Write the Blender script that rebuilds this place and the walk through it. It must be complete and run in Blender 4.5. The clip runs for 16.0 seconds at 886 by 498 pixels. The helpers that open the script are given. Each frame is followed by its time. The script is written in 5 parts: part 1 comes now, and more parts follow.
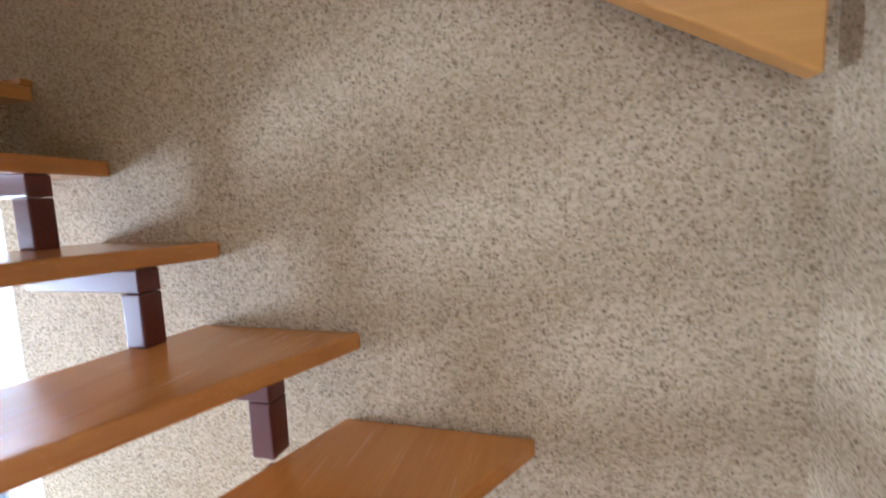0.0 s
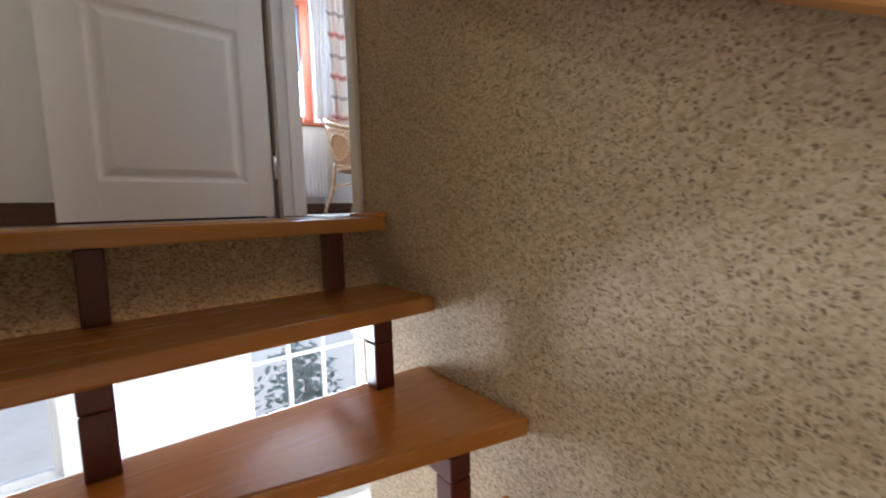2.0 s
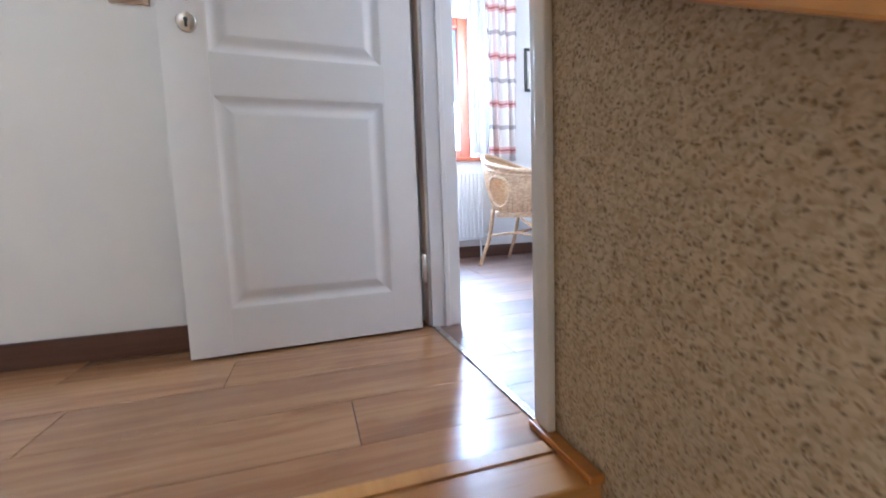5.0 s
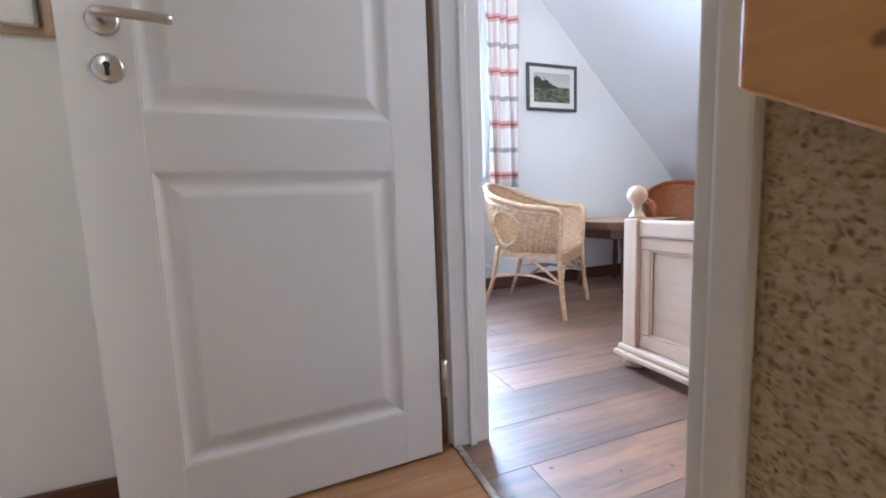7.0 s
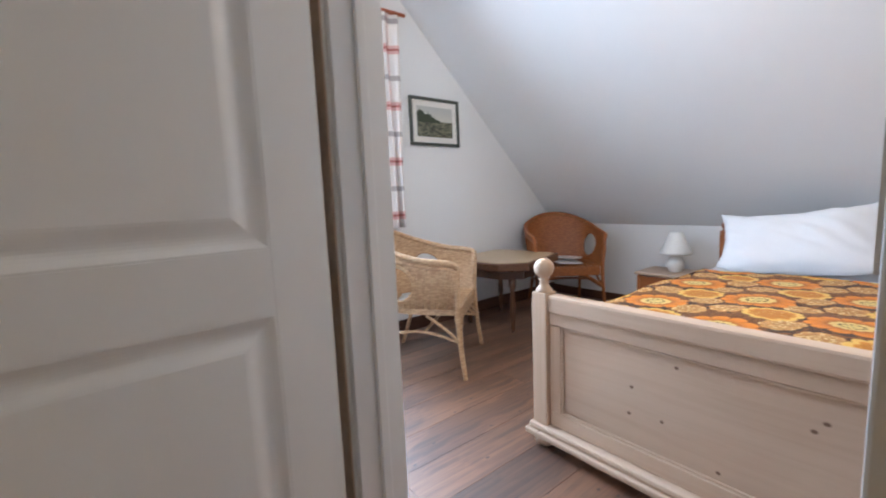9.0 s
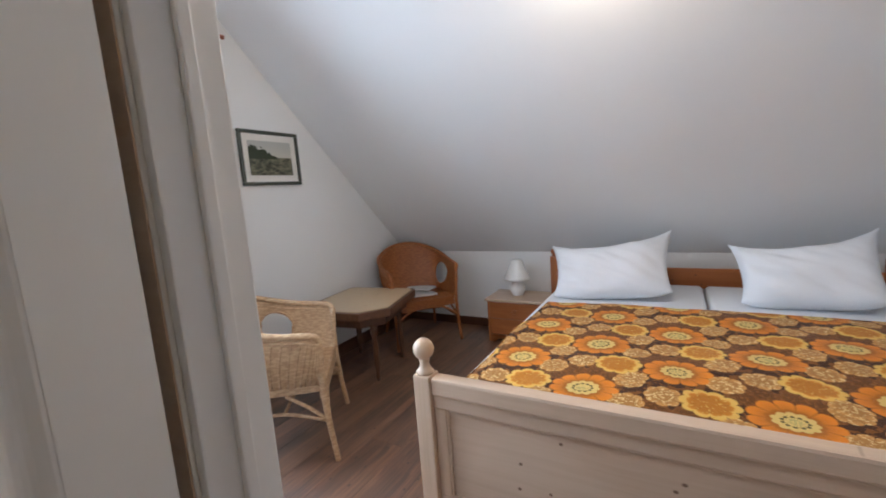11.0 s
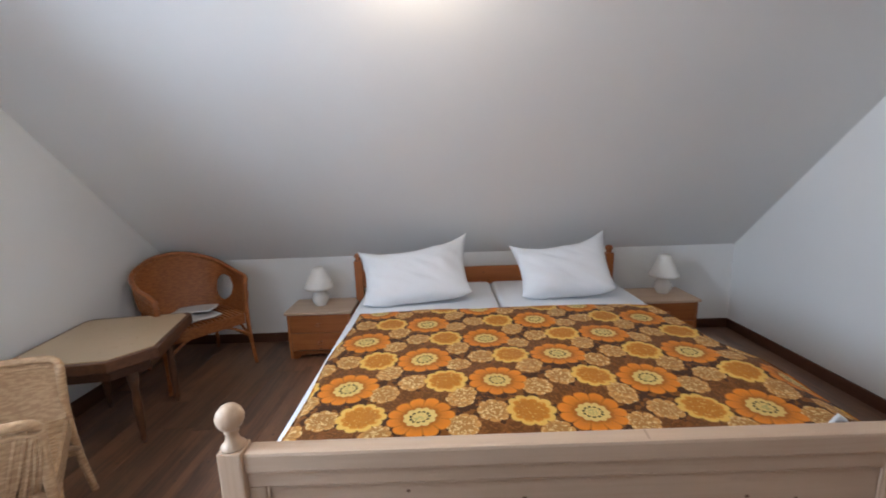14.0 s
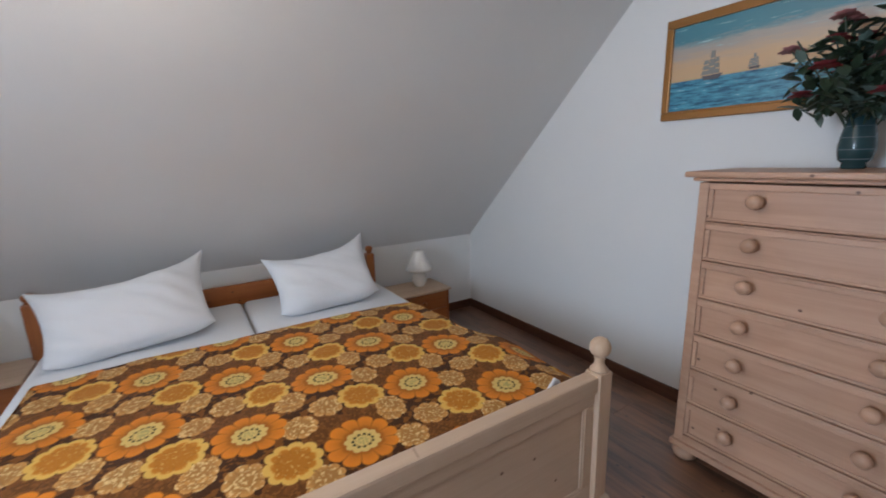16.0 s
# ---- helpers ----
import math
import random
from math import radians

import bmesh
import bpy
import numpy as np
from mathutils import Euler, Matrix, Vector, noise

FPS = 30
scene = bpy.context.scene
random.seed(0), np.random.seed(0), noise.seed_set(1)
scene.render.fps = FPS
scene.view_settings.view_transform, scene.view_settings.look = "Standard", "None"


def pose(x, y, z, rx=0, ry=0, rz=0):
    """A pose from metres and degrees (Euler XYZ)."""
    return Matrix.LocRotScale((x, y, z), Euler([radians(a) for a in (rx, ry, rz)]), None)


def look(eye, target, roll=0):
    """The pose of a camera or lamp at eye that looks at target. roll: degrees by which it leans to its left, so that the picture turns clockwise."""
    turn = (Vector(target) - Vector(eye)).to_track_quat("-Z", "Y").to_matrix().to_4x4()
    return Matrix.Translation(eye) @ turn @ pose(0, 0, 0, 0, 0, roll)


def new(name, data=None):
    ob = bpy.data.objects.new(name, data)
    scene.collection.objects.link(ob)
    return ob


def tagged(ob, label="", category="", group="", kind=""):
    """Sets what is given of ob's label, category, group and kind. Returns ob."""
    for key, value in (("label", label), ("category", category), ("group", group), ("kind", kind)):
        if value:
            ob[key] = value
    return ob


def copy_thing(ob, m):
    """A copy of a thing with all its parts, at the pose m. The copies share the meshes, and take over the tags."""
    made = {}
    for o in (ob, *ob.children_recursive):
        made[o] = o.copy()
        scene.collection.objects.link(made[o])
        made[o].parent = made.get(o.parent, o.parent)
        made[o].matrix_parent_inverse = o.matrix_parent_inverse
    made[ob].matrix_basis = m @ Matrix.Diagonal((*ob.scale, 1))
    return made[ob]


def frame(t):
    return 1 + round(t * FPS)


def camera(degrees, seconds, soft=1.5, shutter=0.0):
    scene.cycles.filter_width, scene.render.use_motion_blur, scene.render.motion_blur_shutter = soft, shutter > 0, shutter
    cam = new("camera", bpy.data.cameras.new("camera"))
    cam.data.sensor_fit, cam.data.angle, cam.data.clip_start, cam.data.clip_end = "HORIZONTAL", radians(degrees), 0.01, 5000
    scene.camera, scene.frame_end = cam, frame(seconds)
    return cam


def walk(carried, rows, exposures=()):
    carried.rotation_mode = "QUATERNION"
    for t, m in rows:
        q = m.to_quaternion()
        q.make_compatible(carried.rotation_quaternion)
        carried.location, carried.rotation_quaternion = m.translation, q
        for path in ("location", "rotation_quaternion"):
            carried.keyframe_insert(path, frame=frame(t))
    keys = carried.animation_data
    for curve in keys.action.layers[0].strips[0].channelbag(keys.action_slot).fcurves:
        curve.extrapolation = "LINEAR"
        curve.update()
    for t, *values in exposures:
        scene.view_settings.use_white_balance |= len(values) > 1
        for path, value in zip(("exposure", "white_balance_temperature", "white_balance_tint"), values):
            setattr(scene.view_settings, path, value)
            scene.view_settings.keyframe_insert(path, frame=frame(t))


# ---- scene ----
cam = camera(94.1, 16.0, 1.8, 0.4)
PATH = [
    (0, (1.702, 0.703, -0.324), (1.173, 2.695, -0.556), -2.0),
    (0.5, (1.630, 0.724, -0.181), (0.956, 2.667, -0.448), -1.5),
    (1, (1.558, 0.768, -0.122), (0.478, 2.524, -0.354), -1.9),
    (1.5, (1.513, 0.842, -0.059), (0.041, 2.292, -0.240), -1.4),
    (2, (1.479, 0.874, 0.021), (-0.144, 2.150, -0.184), -1.6),
    (2.5, (1.422, 0.924, 0.060), (-0.363, 1.963, -0.128), -1.7),
    (3, (1.319, 0.988, 0.129), (-0.491, 1.979, -0.079), -1.2),
    (3.5, (1.246, 0.998, 0.194), (-0.618, 1.887, 0.011), -1.6),
    (4, (1.140, 1.034, 0.230), (-0.816, 1.702, 0.060), -1.9),
    (4.5, (1.041, 1.067, 0.327), (-0.928, 1.682, 0.115), -2.0),
    (6, (0.745, 1.082, 0.578), (-1.205, 1.741, 0.361), -2.2),
    (6.8, (0.599, 1.086, 0.656), (-1.345, 1.773, 0.438), -2.3),
    (7, (0.565, 1.076, 0.695), (-1.362, 1.804, 0.453), -2.1),
    (7.5, (0.494, 1.068, 0.759), (-1.434, 1.786, 0.493), -2.9),
    (8, (0.407, 1.083, 0.842), (-1.448, 1.965, 0.551), -3.7),
    (8.5, (0.341, 1.096, 0.909), (-1.402, 2.186, 0.629), -2.9),
    (9, (0.284, 1.133, 0.956), (-1.335, 2.407, 0.708), -2.4),
    (9.2, (0.247, 1.161, 0.968), (-1.304, 2.522, 0.746), -3.4),
    (11.3, (0.064, 1.208, 1.242), (-0.831, 3.054, 0.940), -4.1),
    (11.5, (0.039, 1.218, 1.244), (-0.768, 3.103, 0.933), -4.2),
    (12, (0.018, 1.234, 1.281), (-0.650, 3.171, 0.956), -4.2),
    (12.5, (-0.004, 1.267, 1.284), (-0.513, 3.250, 0.949), -3.4),
    (13, (-0.045, 1.301, 1.299), (-0.375, 3.322, 0.963), -2.8),
    (13.5, (-0.084, 1.333, 1.309), (-0.258, 3.371, 0.971), -2.0),
    (14, (-0.085, 1.351, 1.321), (-0.084, 3.388, 0.930), -1.9),
    (14.5, (-0.071, 1.376, 1.325), (0.187, 3.383, 0.870), -1.9),
    (15, (-0.064, 1.395, 1.338), (0.546, 3.325, 0.884), -1.6),
    (15.5, (-0.023, 1.442, 1.351), (0.860, 3.261, 0.890), -1.5),
    (16, (0.026, 1.507, 1.346), (1.100, 3.226, 0.909), -1.6),
]
EXPOSURES = [
    (0.0, 0.9, 4900, 10), (0.5, 0.38, 5050, 10), (1.0, 0.15, 5300, 10), (1.5, 0.25, 5550, 10), (2.0, 0.35, 5600, 10), (2.5, 0.4, 5550, 10), (3.0, 0.65, 5500, 10), (3.5, 0.9, 5400, 10), (4.0, 1.15, 5050, 10), (4.5, 1.15, 4800, 10),
    (7.0, 0.82, 5050, 10), (8.0, 0.62, 5150, 10), (9.0, 0.28, 5500, 10), (11.5, -0.2, 5750, 10), (13.0, -0.27, 5800, 10), (14.0, -0.23, 5800, 10), (15.0, -0.12, 5850, 10), (15.5, -0.34, 5850, 10), (16.0, -0.44, 5800, 10),
]
walk(cam, [(t, look(eye, target, roll)) for t, eye, target, roll in PATH], EXPOSURES)

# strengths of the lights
BEDROOM_DAY, PORCH_DAY, LOWER_DAY, STAIR_FILL, BEDROOM_BULB, STAIR_BULB = 47.0, 95.0, 60.0, 0.5, 23.0, 16.0

# ---- world and lights ----
world = bpy.data.worlds.new("sky")
scene.world = world
world.use_nodes = True
_n = world.node_tree.nodes
_bg = _n["Background"]
_sky = _n.new("ShaderNodeTexSky")
_sky.sky_type = "NISHITA"
_sky.sun_disc = False
_sky.sun_elevation = radians(38)
_sky.sun_rotation = radians(200)
_sky.air_density, _sky.dust_density = 1.0, 2.0
world.node_tree.links.new(_sky.outputs[0], _bg.inputs[0])
_bg.inputs[1].default_value = 0.15


def lamp(name, kind, m, energy, color, **kw):
    d = bpy.data.lights.new(name, kind)
    d.energy, d.color = energy, color
    if kind == "AREA":
        d.shape, d.size, d.size_y = "RECTANGLE", kw["size"], kw["size_y"]
        d.spread = kw.get("spread", math.pi)
    elif kind == "SUN":
        d.angle = kw["angle"]
    else:
        d.shadow_soft_size = kw["soft"]
    ob = new(name, d)
    ob.matrix_world = m
    return ob


lamp("sun", "SUN", look((10, -26, 22), (0, 0, 0)), 2.5, (1.0, 0.95, 0.88), angle=radians(10))
# daylight in the openings
lamp("bedroom_window_daylight", "AREA", look((-2.345, 2.05, 1.38), (1.1, 2.4, 0.75)), BEDROOM_DAY, (0.76, 0.88, 1.0), size=0.66, size_y=1.05, spread=radians(135))
lamp("porch_daylight", "AREA", look((-2.16, 2.15, -1.55), (0, 1.9, -1.55)), PORCH_DAY, (0.95, 0.97, 1.0), size=1.0, size_y=1.9)
lamp("lower_window_daylight", "AREA", look((-2.16, 0.1, -1.25), (0, 0.1, -1.35)), LOWER_DAY, (0.95, 0.97, 1.0), size=0.5, size_y=0.7)
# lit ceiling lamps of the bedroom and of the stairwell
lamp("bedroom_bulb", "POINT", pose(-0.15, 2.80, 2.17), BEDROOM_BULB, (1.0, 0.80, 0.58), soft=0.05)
# fill from an unseen south opening, added to brighten the stairwell
lamp("stair_fill", "AREA", look((1.625, -1.86, 1.45), (0.9, 1.2, 0.2)), STAIR_FILL, (0.86, 0.93, 1.0), size=0.72, size_y=1.3)
lamp("stairwell_bulb", "POINT", pose(1.42, 0.10, 2.34), STAIR_BULB, (1.0, 0.86, 0.69), soft=0.10)


# ---- materials ----
class Nodes:
    """Shorthand for node trees."""

    def __init__(self, name):
        self.mat = bpy.data.materials.new(name)
        self.mat.use_nodes = True
        self.t = self.mat.node_tree
        self.bsdf = self.t.nodes["Principled BSDF"]

    def put(self, socket, v):
        if isinstance(v, bpy.types.NodeSocket):
            self.t.links.new(v, socket)
        elif isinstance(v, tuple) and len(v) == 3 and socket.type == "RGBA":
            socket.default_value = (*v, 1)
        else:
            socket.default_value = v

    def node(self, kind, outs=0, **kw):
        n = self.t.nodes.new(kind)
        for k, v in kw.items():
            if k.startswith("i"):
                self.put(n.inputs[int(k[1:])], v)
            elif k == "operation":
                n.operation = v
            elif k == "feature":
                n.feature = v
            elif k == "blend":
                n.blend_type = v
            elif k == "kind":
                n.data_type = v
            elif k == "dims":
                n.voronoi_dimensions = v
        return n.outputs[outs]

    def m(self, op, a, b=0.0, c=0.0):
        return self.node("ShaderNodeMath", operation=op, i0=a, i1=b, i2=c)

    def v(self, op, a, b=(0, 0, 0)):
        return self.node("ShaderNodeVectorMath", operation=op, i0=a, i1=b)

    def coord(self, scale=(1, 1, 1), kind=3):
        c = self.t.nodes.new("ShaderNodeTexCoord").outputs[kind]
        return self.v("MULTIPLY", c, scale)

    def noise(self, vec, scale, detail=3.0, rough=0.55):
        n = self.t.nodes.new("ShaderNodeTexNoise")
        self.put(n.inputs["Vector"], vec)
        n.inputs["Scale"].default_value, n.inputs["Detail"].default_value, n.inputs["Roughness"].default_value = scale, detail, rough
        return n.outputs[0]

    def mix(self, f, a, b):
        n = self.t.nodes.new("ShaderNodeMix")
        n.data_type = "RGBA"
        self.put(n.inputs[0], f), self.put(n.inputs[6], a), self.put(n.inputs[7], b)
        return n.outputs[2]

    def step(self, x, lo, hi):
        n = self.t.nodes.new("ShaderNodeMapRange")
        n.interpolation_type = "SMOOTHSTEP"
        self.put(n.inputs[0], x), self.put(n.inputs[1], lo), self.put(n.inputs[2], hi)
        return n.outputs[0]

    def bump(self, h, strength=0.2, dist=0.002):
        n = self.t.nodes.new("ShaderNodeBump")
        n.inputs["Strength"].default_value, n.inputs["Distance"].default_value = strength, dist
        self.put(n.inputs["Height"], h)
        self.t.links.new(n.outputs[0], self.bsdf.inputs["Normal"])

    def done(self, color, rough=0.5, metal=0.0, **kw):
        self.put(self.bsdf.inputs["Base Color"], color)
        self.put(self.bsdf.inputs["Roughness"], rough)
        self.bsdf.inputs["Metallic"].default_value = metal
        for k, val in kw.items():
            self.put(self.bsdf.inputs[k.replace("_", " ")], val)
        return self.mat


def scaled(c, k):
    return tuple(min(1.0, x * k) for x in c)


def painted(name, c, rough=0.55, grain=220.0, strength=0.12, blotch=0.06):
    n = Nodes(name)
    p = n.coord()
    big = n.noise(p, 1.7, 4)
    col = n.mix(big, scaled(c, 1 - blotch), scaled(c, 1 + blotch))
    fine = n.noise(p, grain, 3)
    n.bump(fine, strength, 0.0015)
    return n.done(col, n.m("MULTIPLY_ADD", fine, 0.12, rough - 0.06))


def wood(name, dark, light, along=1, rough=0.4, grain=1.0, knots=0.0, coat=0.0, per_piece=0.12, knot_color=(0.10, 0.045, 0.02), depth=1, gloss=0.5, run=0.9, crisp=0.18):
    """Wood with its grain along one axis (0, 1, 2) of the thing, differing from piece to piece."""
    n = Nodes(name)
    rnd = n.t.nodes.new("ShaderNodeObjectInfo").outputs["Random"]
    shift = n.node("ShaderNodeCombineXYZ", i0=n.m("MULTIPLY", rnd, 17.0), i1=n.m("MULTIPLY", rnd, 31.0), i2=n.m("MULTIPLY", rnd, 7.0))
    base = n.v("ADD", n.coord(), shift)
    s = [14.0, 14.0, 14.0]
    s[along] = run
    q = n.v("MULTIPLY", base, tuple(x * grain for x in s))
    warp = n.noise(n.v("MULTIPLY", base, (2.0, 2.0, 2.0)), 1.5, 2)
    rings = n.noise(n.v("ADD", q, n.node("ShaderNodeCombineXYZ", i0=warp, i1=warp, i2=warp)), 1.0, 4, 0.6)
    s2 = [190.0, 190.0, 190.0]
    s2[along] = 5.0
    fibre = n.noise(n.v("MULTIPLY", base, tuple(s2)), 1.0, 2)
    s3 = [58.0, 58.0, 58.0]
    s3[along] = 1.6
    streak = n.noise(n.v("ADD", n.v("MULTIPLY", base, tuple(s3)), n.node("ShaderNodeCombineXYZ", i0=warp, i1=warp, i2=warp)), 1.0, 3, 0.6)
    f = n.m("ADD", n.m("MULTIPLY", n.step(rings, 0.5 - crisp, 0.5 + crisp), 0.50), n.m("ADD", n.m("MULTIPLY", n.step(streak, 0.34, 0.62), 0.32), n.m("MULTIPLY", fibre, 0.18)))
    col = n.mix(f, dark, light)
    tone = n.m("MULTIPLY_ADD", rnd, 2 * per_piece, 1 - per_piece)
    col = n.v("SCALE", col)
    n.put(col.node.inputs[3], tone)
    if knots:
        sp = n.t.nodes.new("ShaderNodeSeparateXYZ")
        n.put(sp.inputs[0], base)
        other = 3 - along - depth
        vor = n.t.nodes.new("ShaderNodeTexVoronoi")
        vor.voronoi_dimensions = "2D"
        wob = n.m("MULTIPLY", warp, 0.6)
        n.put(vor.inputs["Vector"], n.node("ShaderNodeCombineXYZ", i0=n.m("ADD", n.m("MULTIPLY", sp.outputs[along], 6.5), wob), i1=n.m("MULTIPLY", sp.outputs[other], 8.0)))
        vor.inputs["Scale"].default_value = 1.0
        cell = n.node("ShaderNodeSeparateColor", i0=vor.outputs["Color"])
        k = n.m("MULTIPLY", n.m("SUBTRACT", 1.0, n.step(vor.outputs["Distance"], 0.02, 0.06)), n.m("GREATER_THAN", cell, 1 - knots))
        col = n.mix(k, col, knot_color)
    n.bump(fibre, 0.12, 0.001)
    return n.done(col, n.m("MULTIPLY_ADD", fibre, 0.14, rough - 0.07), Coat_Weight=coat, Coat_Roughness=rough * 0.9, Specular_IOR_Level=gloss)


def chip_wall(name):
    """Cream stone-chip plaster with elongated brown and grey flecks."""
    n = Nodes(name)
    p = n.coord()
    wob = n.t.nodes.new("ShaderNodeTexNoise")
    n.put(wob.inputs["Vector"], p)
    wob.inputs["Scale"].default_value = 75.0
    off = n.v("MULTIPLY", n.v("SUBTRACT", wob.outputs[1], (0.5, 0.5, 0.5)), (0.016, 0.016, 0.016))
    q = n.v("ADD", p, off)
    c = n.noise(n.v("ADD", n.v("MULTIPLY", q, (85, 85, 130)), (31, 4, 7)), 1.0, 2, 0.5)
    col = n.mix(n.step(c, 0.36, 0.62), (0.47, 0.37, 0.225), (0.63, 0.525, 0.36))

    def flecks(size, seed, share, color, weight, col):
        vor = n.t.nodes.new("ShaderNodeTexVoronoi")
        n.put(vor.inputs["Vector"], n.v("ADD", n.v("MULTIPLY", q, (size * 0.72, size * 0.72, size)), (seed, seed * 2, seed * 3)))
        vor.inputs["Scale"].default_value = 1.0
        vor.inputs["Randomness"].default_value = 1.0
        cell = n.node("ShaderNodeSeparateColor", i0=vor.outputs["Color"])
        k = n.m("MULTIPLY", n.m("SUBTRACT", 1.0, n.step(vor.outputs["Distance"], 0.12, 0.56)), n.m("GREATER_THAN", cell, 1 - share))
        return n.mix(n.m("MULTIPLY", k, weight), col, color), k
    col, b = flecks(172.0, 3.0, 0.58, (0.26, 0.160, 0.075), 0.78, col)
    col, b = flecks(172.0, 7.0, 0.35, (0.69, 0.60, 0.44), 0.7, col)
    col, a = flecks(168.0, 11.0, 0.38, (0.085, 0.052, 0.028), 0.80, col)
    spot = n.noise(p, 17.0, 3)
    col = n.mix(n.m("MULTIPLY", n.step(spot, 0.42, 0.68), 0.18), col, (0.30, 0.215, 0.125))
    big = n.noise(p, 2.2, 3)
    col = n.mix(n.m("MULTIPLY", big, 0.20), col, (0.38, 0.27, 0.14))
    h = n.m("SUBTRACT", c, n.m("MULTIPLY", a, 0.6))
    n.bump(h, 0.38, 0.004)
    return n.done(col, 0.72)


def cane(name, dark, light, pitch=95.0):
    """Wrapped cane and wickerwork."""
    n = Nodes(name)
    p = n.coord()
    w = n.noise(n.v("MULTIPLY", p, (35, 35, pitch)), 1.0, 3)
    g = n.noise(p, 9.0, 3)
    col = n.mix(n.m("ADD", n.m("MULTIPLY", n.step(w, 0.35, 0.65), 0.6), n.m("MULTIPLY", g, 0.4)), dark, light)
    n.bump(w, 0.5, 0.004)
    return n.done(col, 0.45)


def cloth(name, c, rough=0.9, weave=900.0, folds=0.05):
    n = Nodes(name)
    p = n.coord()
    big = n.noise(p, 5.0, 4)
    col = n.mix(big, scaled(c, 1 - folds), scaled(c, 1 + folds))
    n.bump(n.m("ADD", n.noise(p, weave, 1), n.m("MULTIPLY", n.noise(p, 22.0, 4), 2.0)), 0.25, 0.003)
    return n.done(col, rough, Sheen_Weight=0.15)


def plain(name, c, rough=0.4, metal=0.0, **kw):
    n = Nodes(name)
    p = n.coord()
    g = n.noise(p, 60.0, 3)
    return n.done(n.mix(g, scaled(c, 0.93), scaled(c, 1.07)), n.m("MULTIPLY_ADD", g, 0.1, rough - 0.05), metal, **kw)


def flowered(name):
    """Printed bedspread: orange, gold and beige blossoms in staggered rows on dark brown."""
    n = Nodes(name)
    CW, CH = 0.565, 0.42
    p = n.coord()
    wob = n.t.nodes.new("ShaderNodeTexNoise")
    n.put(wob.inputs["Vector"], p)
    wob.inputs["Scale"].default_value = 5.0
    p = n.v("ADD", p, n.v("MULTIPLY", n.v("SUBTRACT", wob.outputs[1], (0.5, 0.5, 0.5)), (0.03, 0.03, 0)))
    sep = n.t.nodes.new("ShaderNodeSeparateXYZ")
    n.put(sep.inputs[0], p)
    X, Y = sep.outputs[0], sep.outputs[1]
    speck = n.noise(p, 95.0, 2)
    spots = n.noise(p, 140.0, 1)
    leaves = n.noise(p, 34.0, 2)
    col = n.mix(n.step(leaves, 0.52, 0.56), (0.060, 0.020, 0.004), (0.20, 0.070, 0.008))

    def blossom(col, ox, oy, R, petals, tone, colors):
        outer, ring, heart = colors
        # the nearest copy of a lattice whose cell has a second blossom in its middle
        def local(sx, sy):
            u = n.m("SUBTRACT", n.m("WRAP", n.m("SUBTRACT", X, ox + sx), CW / 2, -CW / 2), 0.0)
            w = n.m("SUBTRACT", n.m("WRAP", n.m("SUBTRACT", Y, oy + sy), CH / 2, -CH / 2), 0.0)
            r = n.m("SQRT", n.m("ADD", n.m("MULTIPLY", u, u), n.m("MULTIPLY", w, w)))
            return r, n.m("ARCTAN2", w, u)
        for sx, sy in ((0, 0), (CW / 2, CH / 2)):
            r, a = local(sx, sy)
            wave = n.m("ABSOLUTE", n.m("COSINE", n.m("MULTIPLY", a, petals / 2.0)))
            edge = n.m("MULTIPLY_ADD", n.m("POWER", wave, 0.45), 0.20 * R, 0.82 * R)
            k = n.m("DIVIDE", r, edge)
            inside = n.m("SUBTRACT", 1.0, n.step(k, 0.96, 1.02))
            c = n.mix(n.step(k, 0.5, 0.95), scaled(outer, 0.72), outer)
            seam = n.m("MULTIPLY", n.m("SUBTRACT", 1.0, n.step(wave, 0.08, 0.34)), n.step(k, 0.45, 0.65))
            c = n.mix(n.m("MULTIPLY", seam, 0.55), c, scaled(outer, 0.40))
            if tone == 2:
                lobe = n.m("MULTIPLY", n.m("ABSOLUTE", n.m("COSINE", n.m("MULTIPLY", a, 5.5))), 0.07)
                q = n.m("SUBTRACT", n.m("DIVIDE", r, R), lobe)
                c = n.mix(n.m("MULTIPLY", n.m("SUBTRACT", 1.0, n.step(q, 0.50, 0.60)), 0.6), c, scaled(outer, 0.42))
                c = n.mix(n.m("SUBTRACT", 1.0, n.step(q, 0.42, 0.46)), c, ring)
                teeth = n.m("GREATER_THAN", n.m("COSINE", n.m("MULTIPLY", a, 11.0)), -0.55)
                dark = n.m("MULTIPLY", n.m("MULTIPLY", n.step(q, 0.17, 0.19), n.m("SUBTRACT", 1.0, n.step(q, 0.245, 0.27))), teeth)
                c = n.mix(dark, c, (0.050, 0.040, 0.012))
                c = n.mix(n.m("MULTIPLY", n.m("SUBTRACT", 1.0, n.step(q, 0.10, 0.16)), n.step(speck, 0.42, 0.6)), c, heart)
            elif tone == 1:
                rim = n.step(n.m("ADD", k, n.m("MULTIPLY", n.m("SUBTRACT", leaves, 0.5), 0.2)), 0.72, 0.80)
                c = n.mix(rim, c, ring)
                c = n.mix(n.m("MULTIPLY", n.step(speck, 0.60, 0.66), 0.7), c, heart)
            else:
                c = n.mix(n.m("MULTIPLY", n.step(speck, 0.55, 0.60), 0.85), c, ring)
            col = n.mix(inside, col, c)
        return col

    beige = ((0.55, 0.265, 0.065), (0.78, 0.56, 0.25), (0.5, 0.3, 0.1))
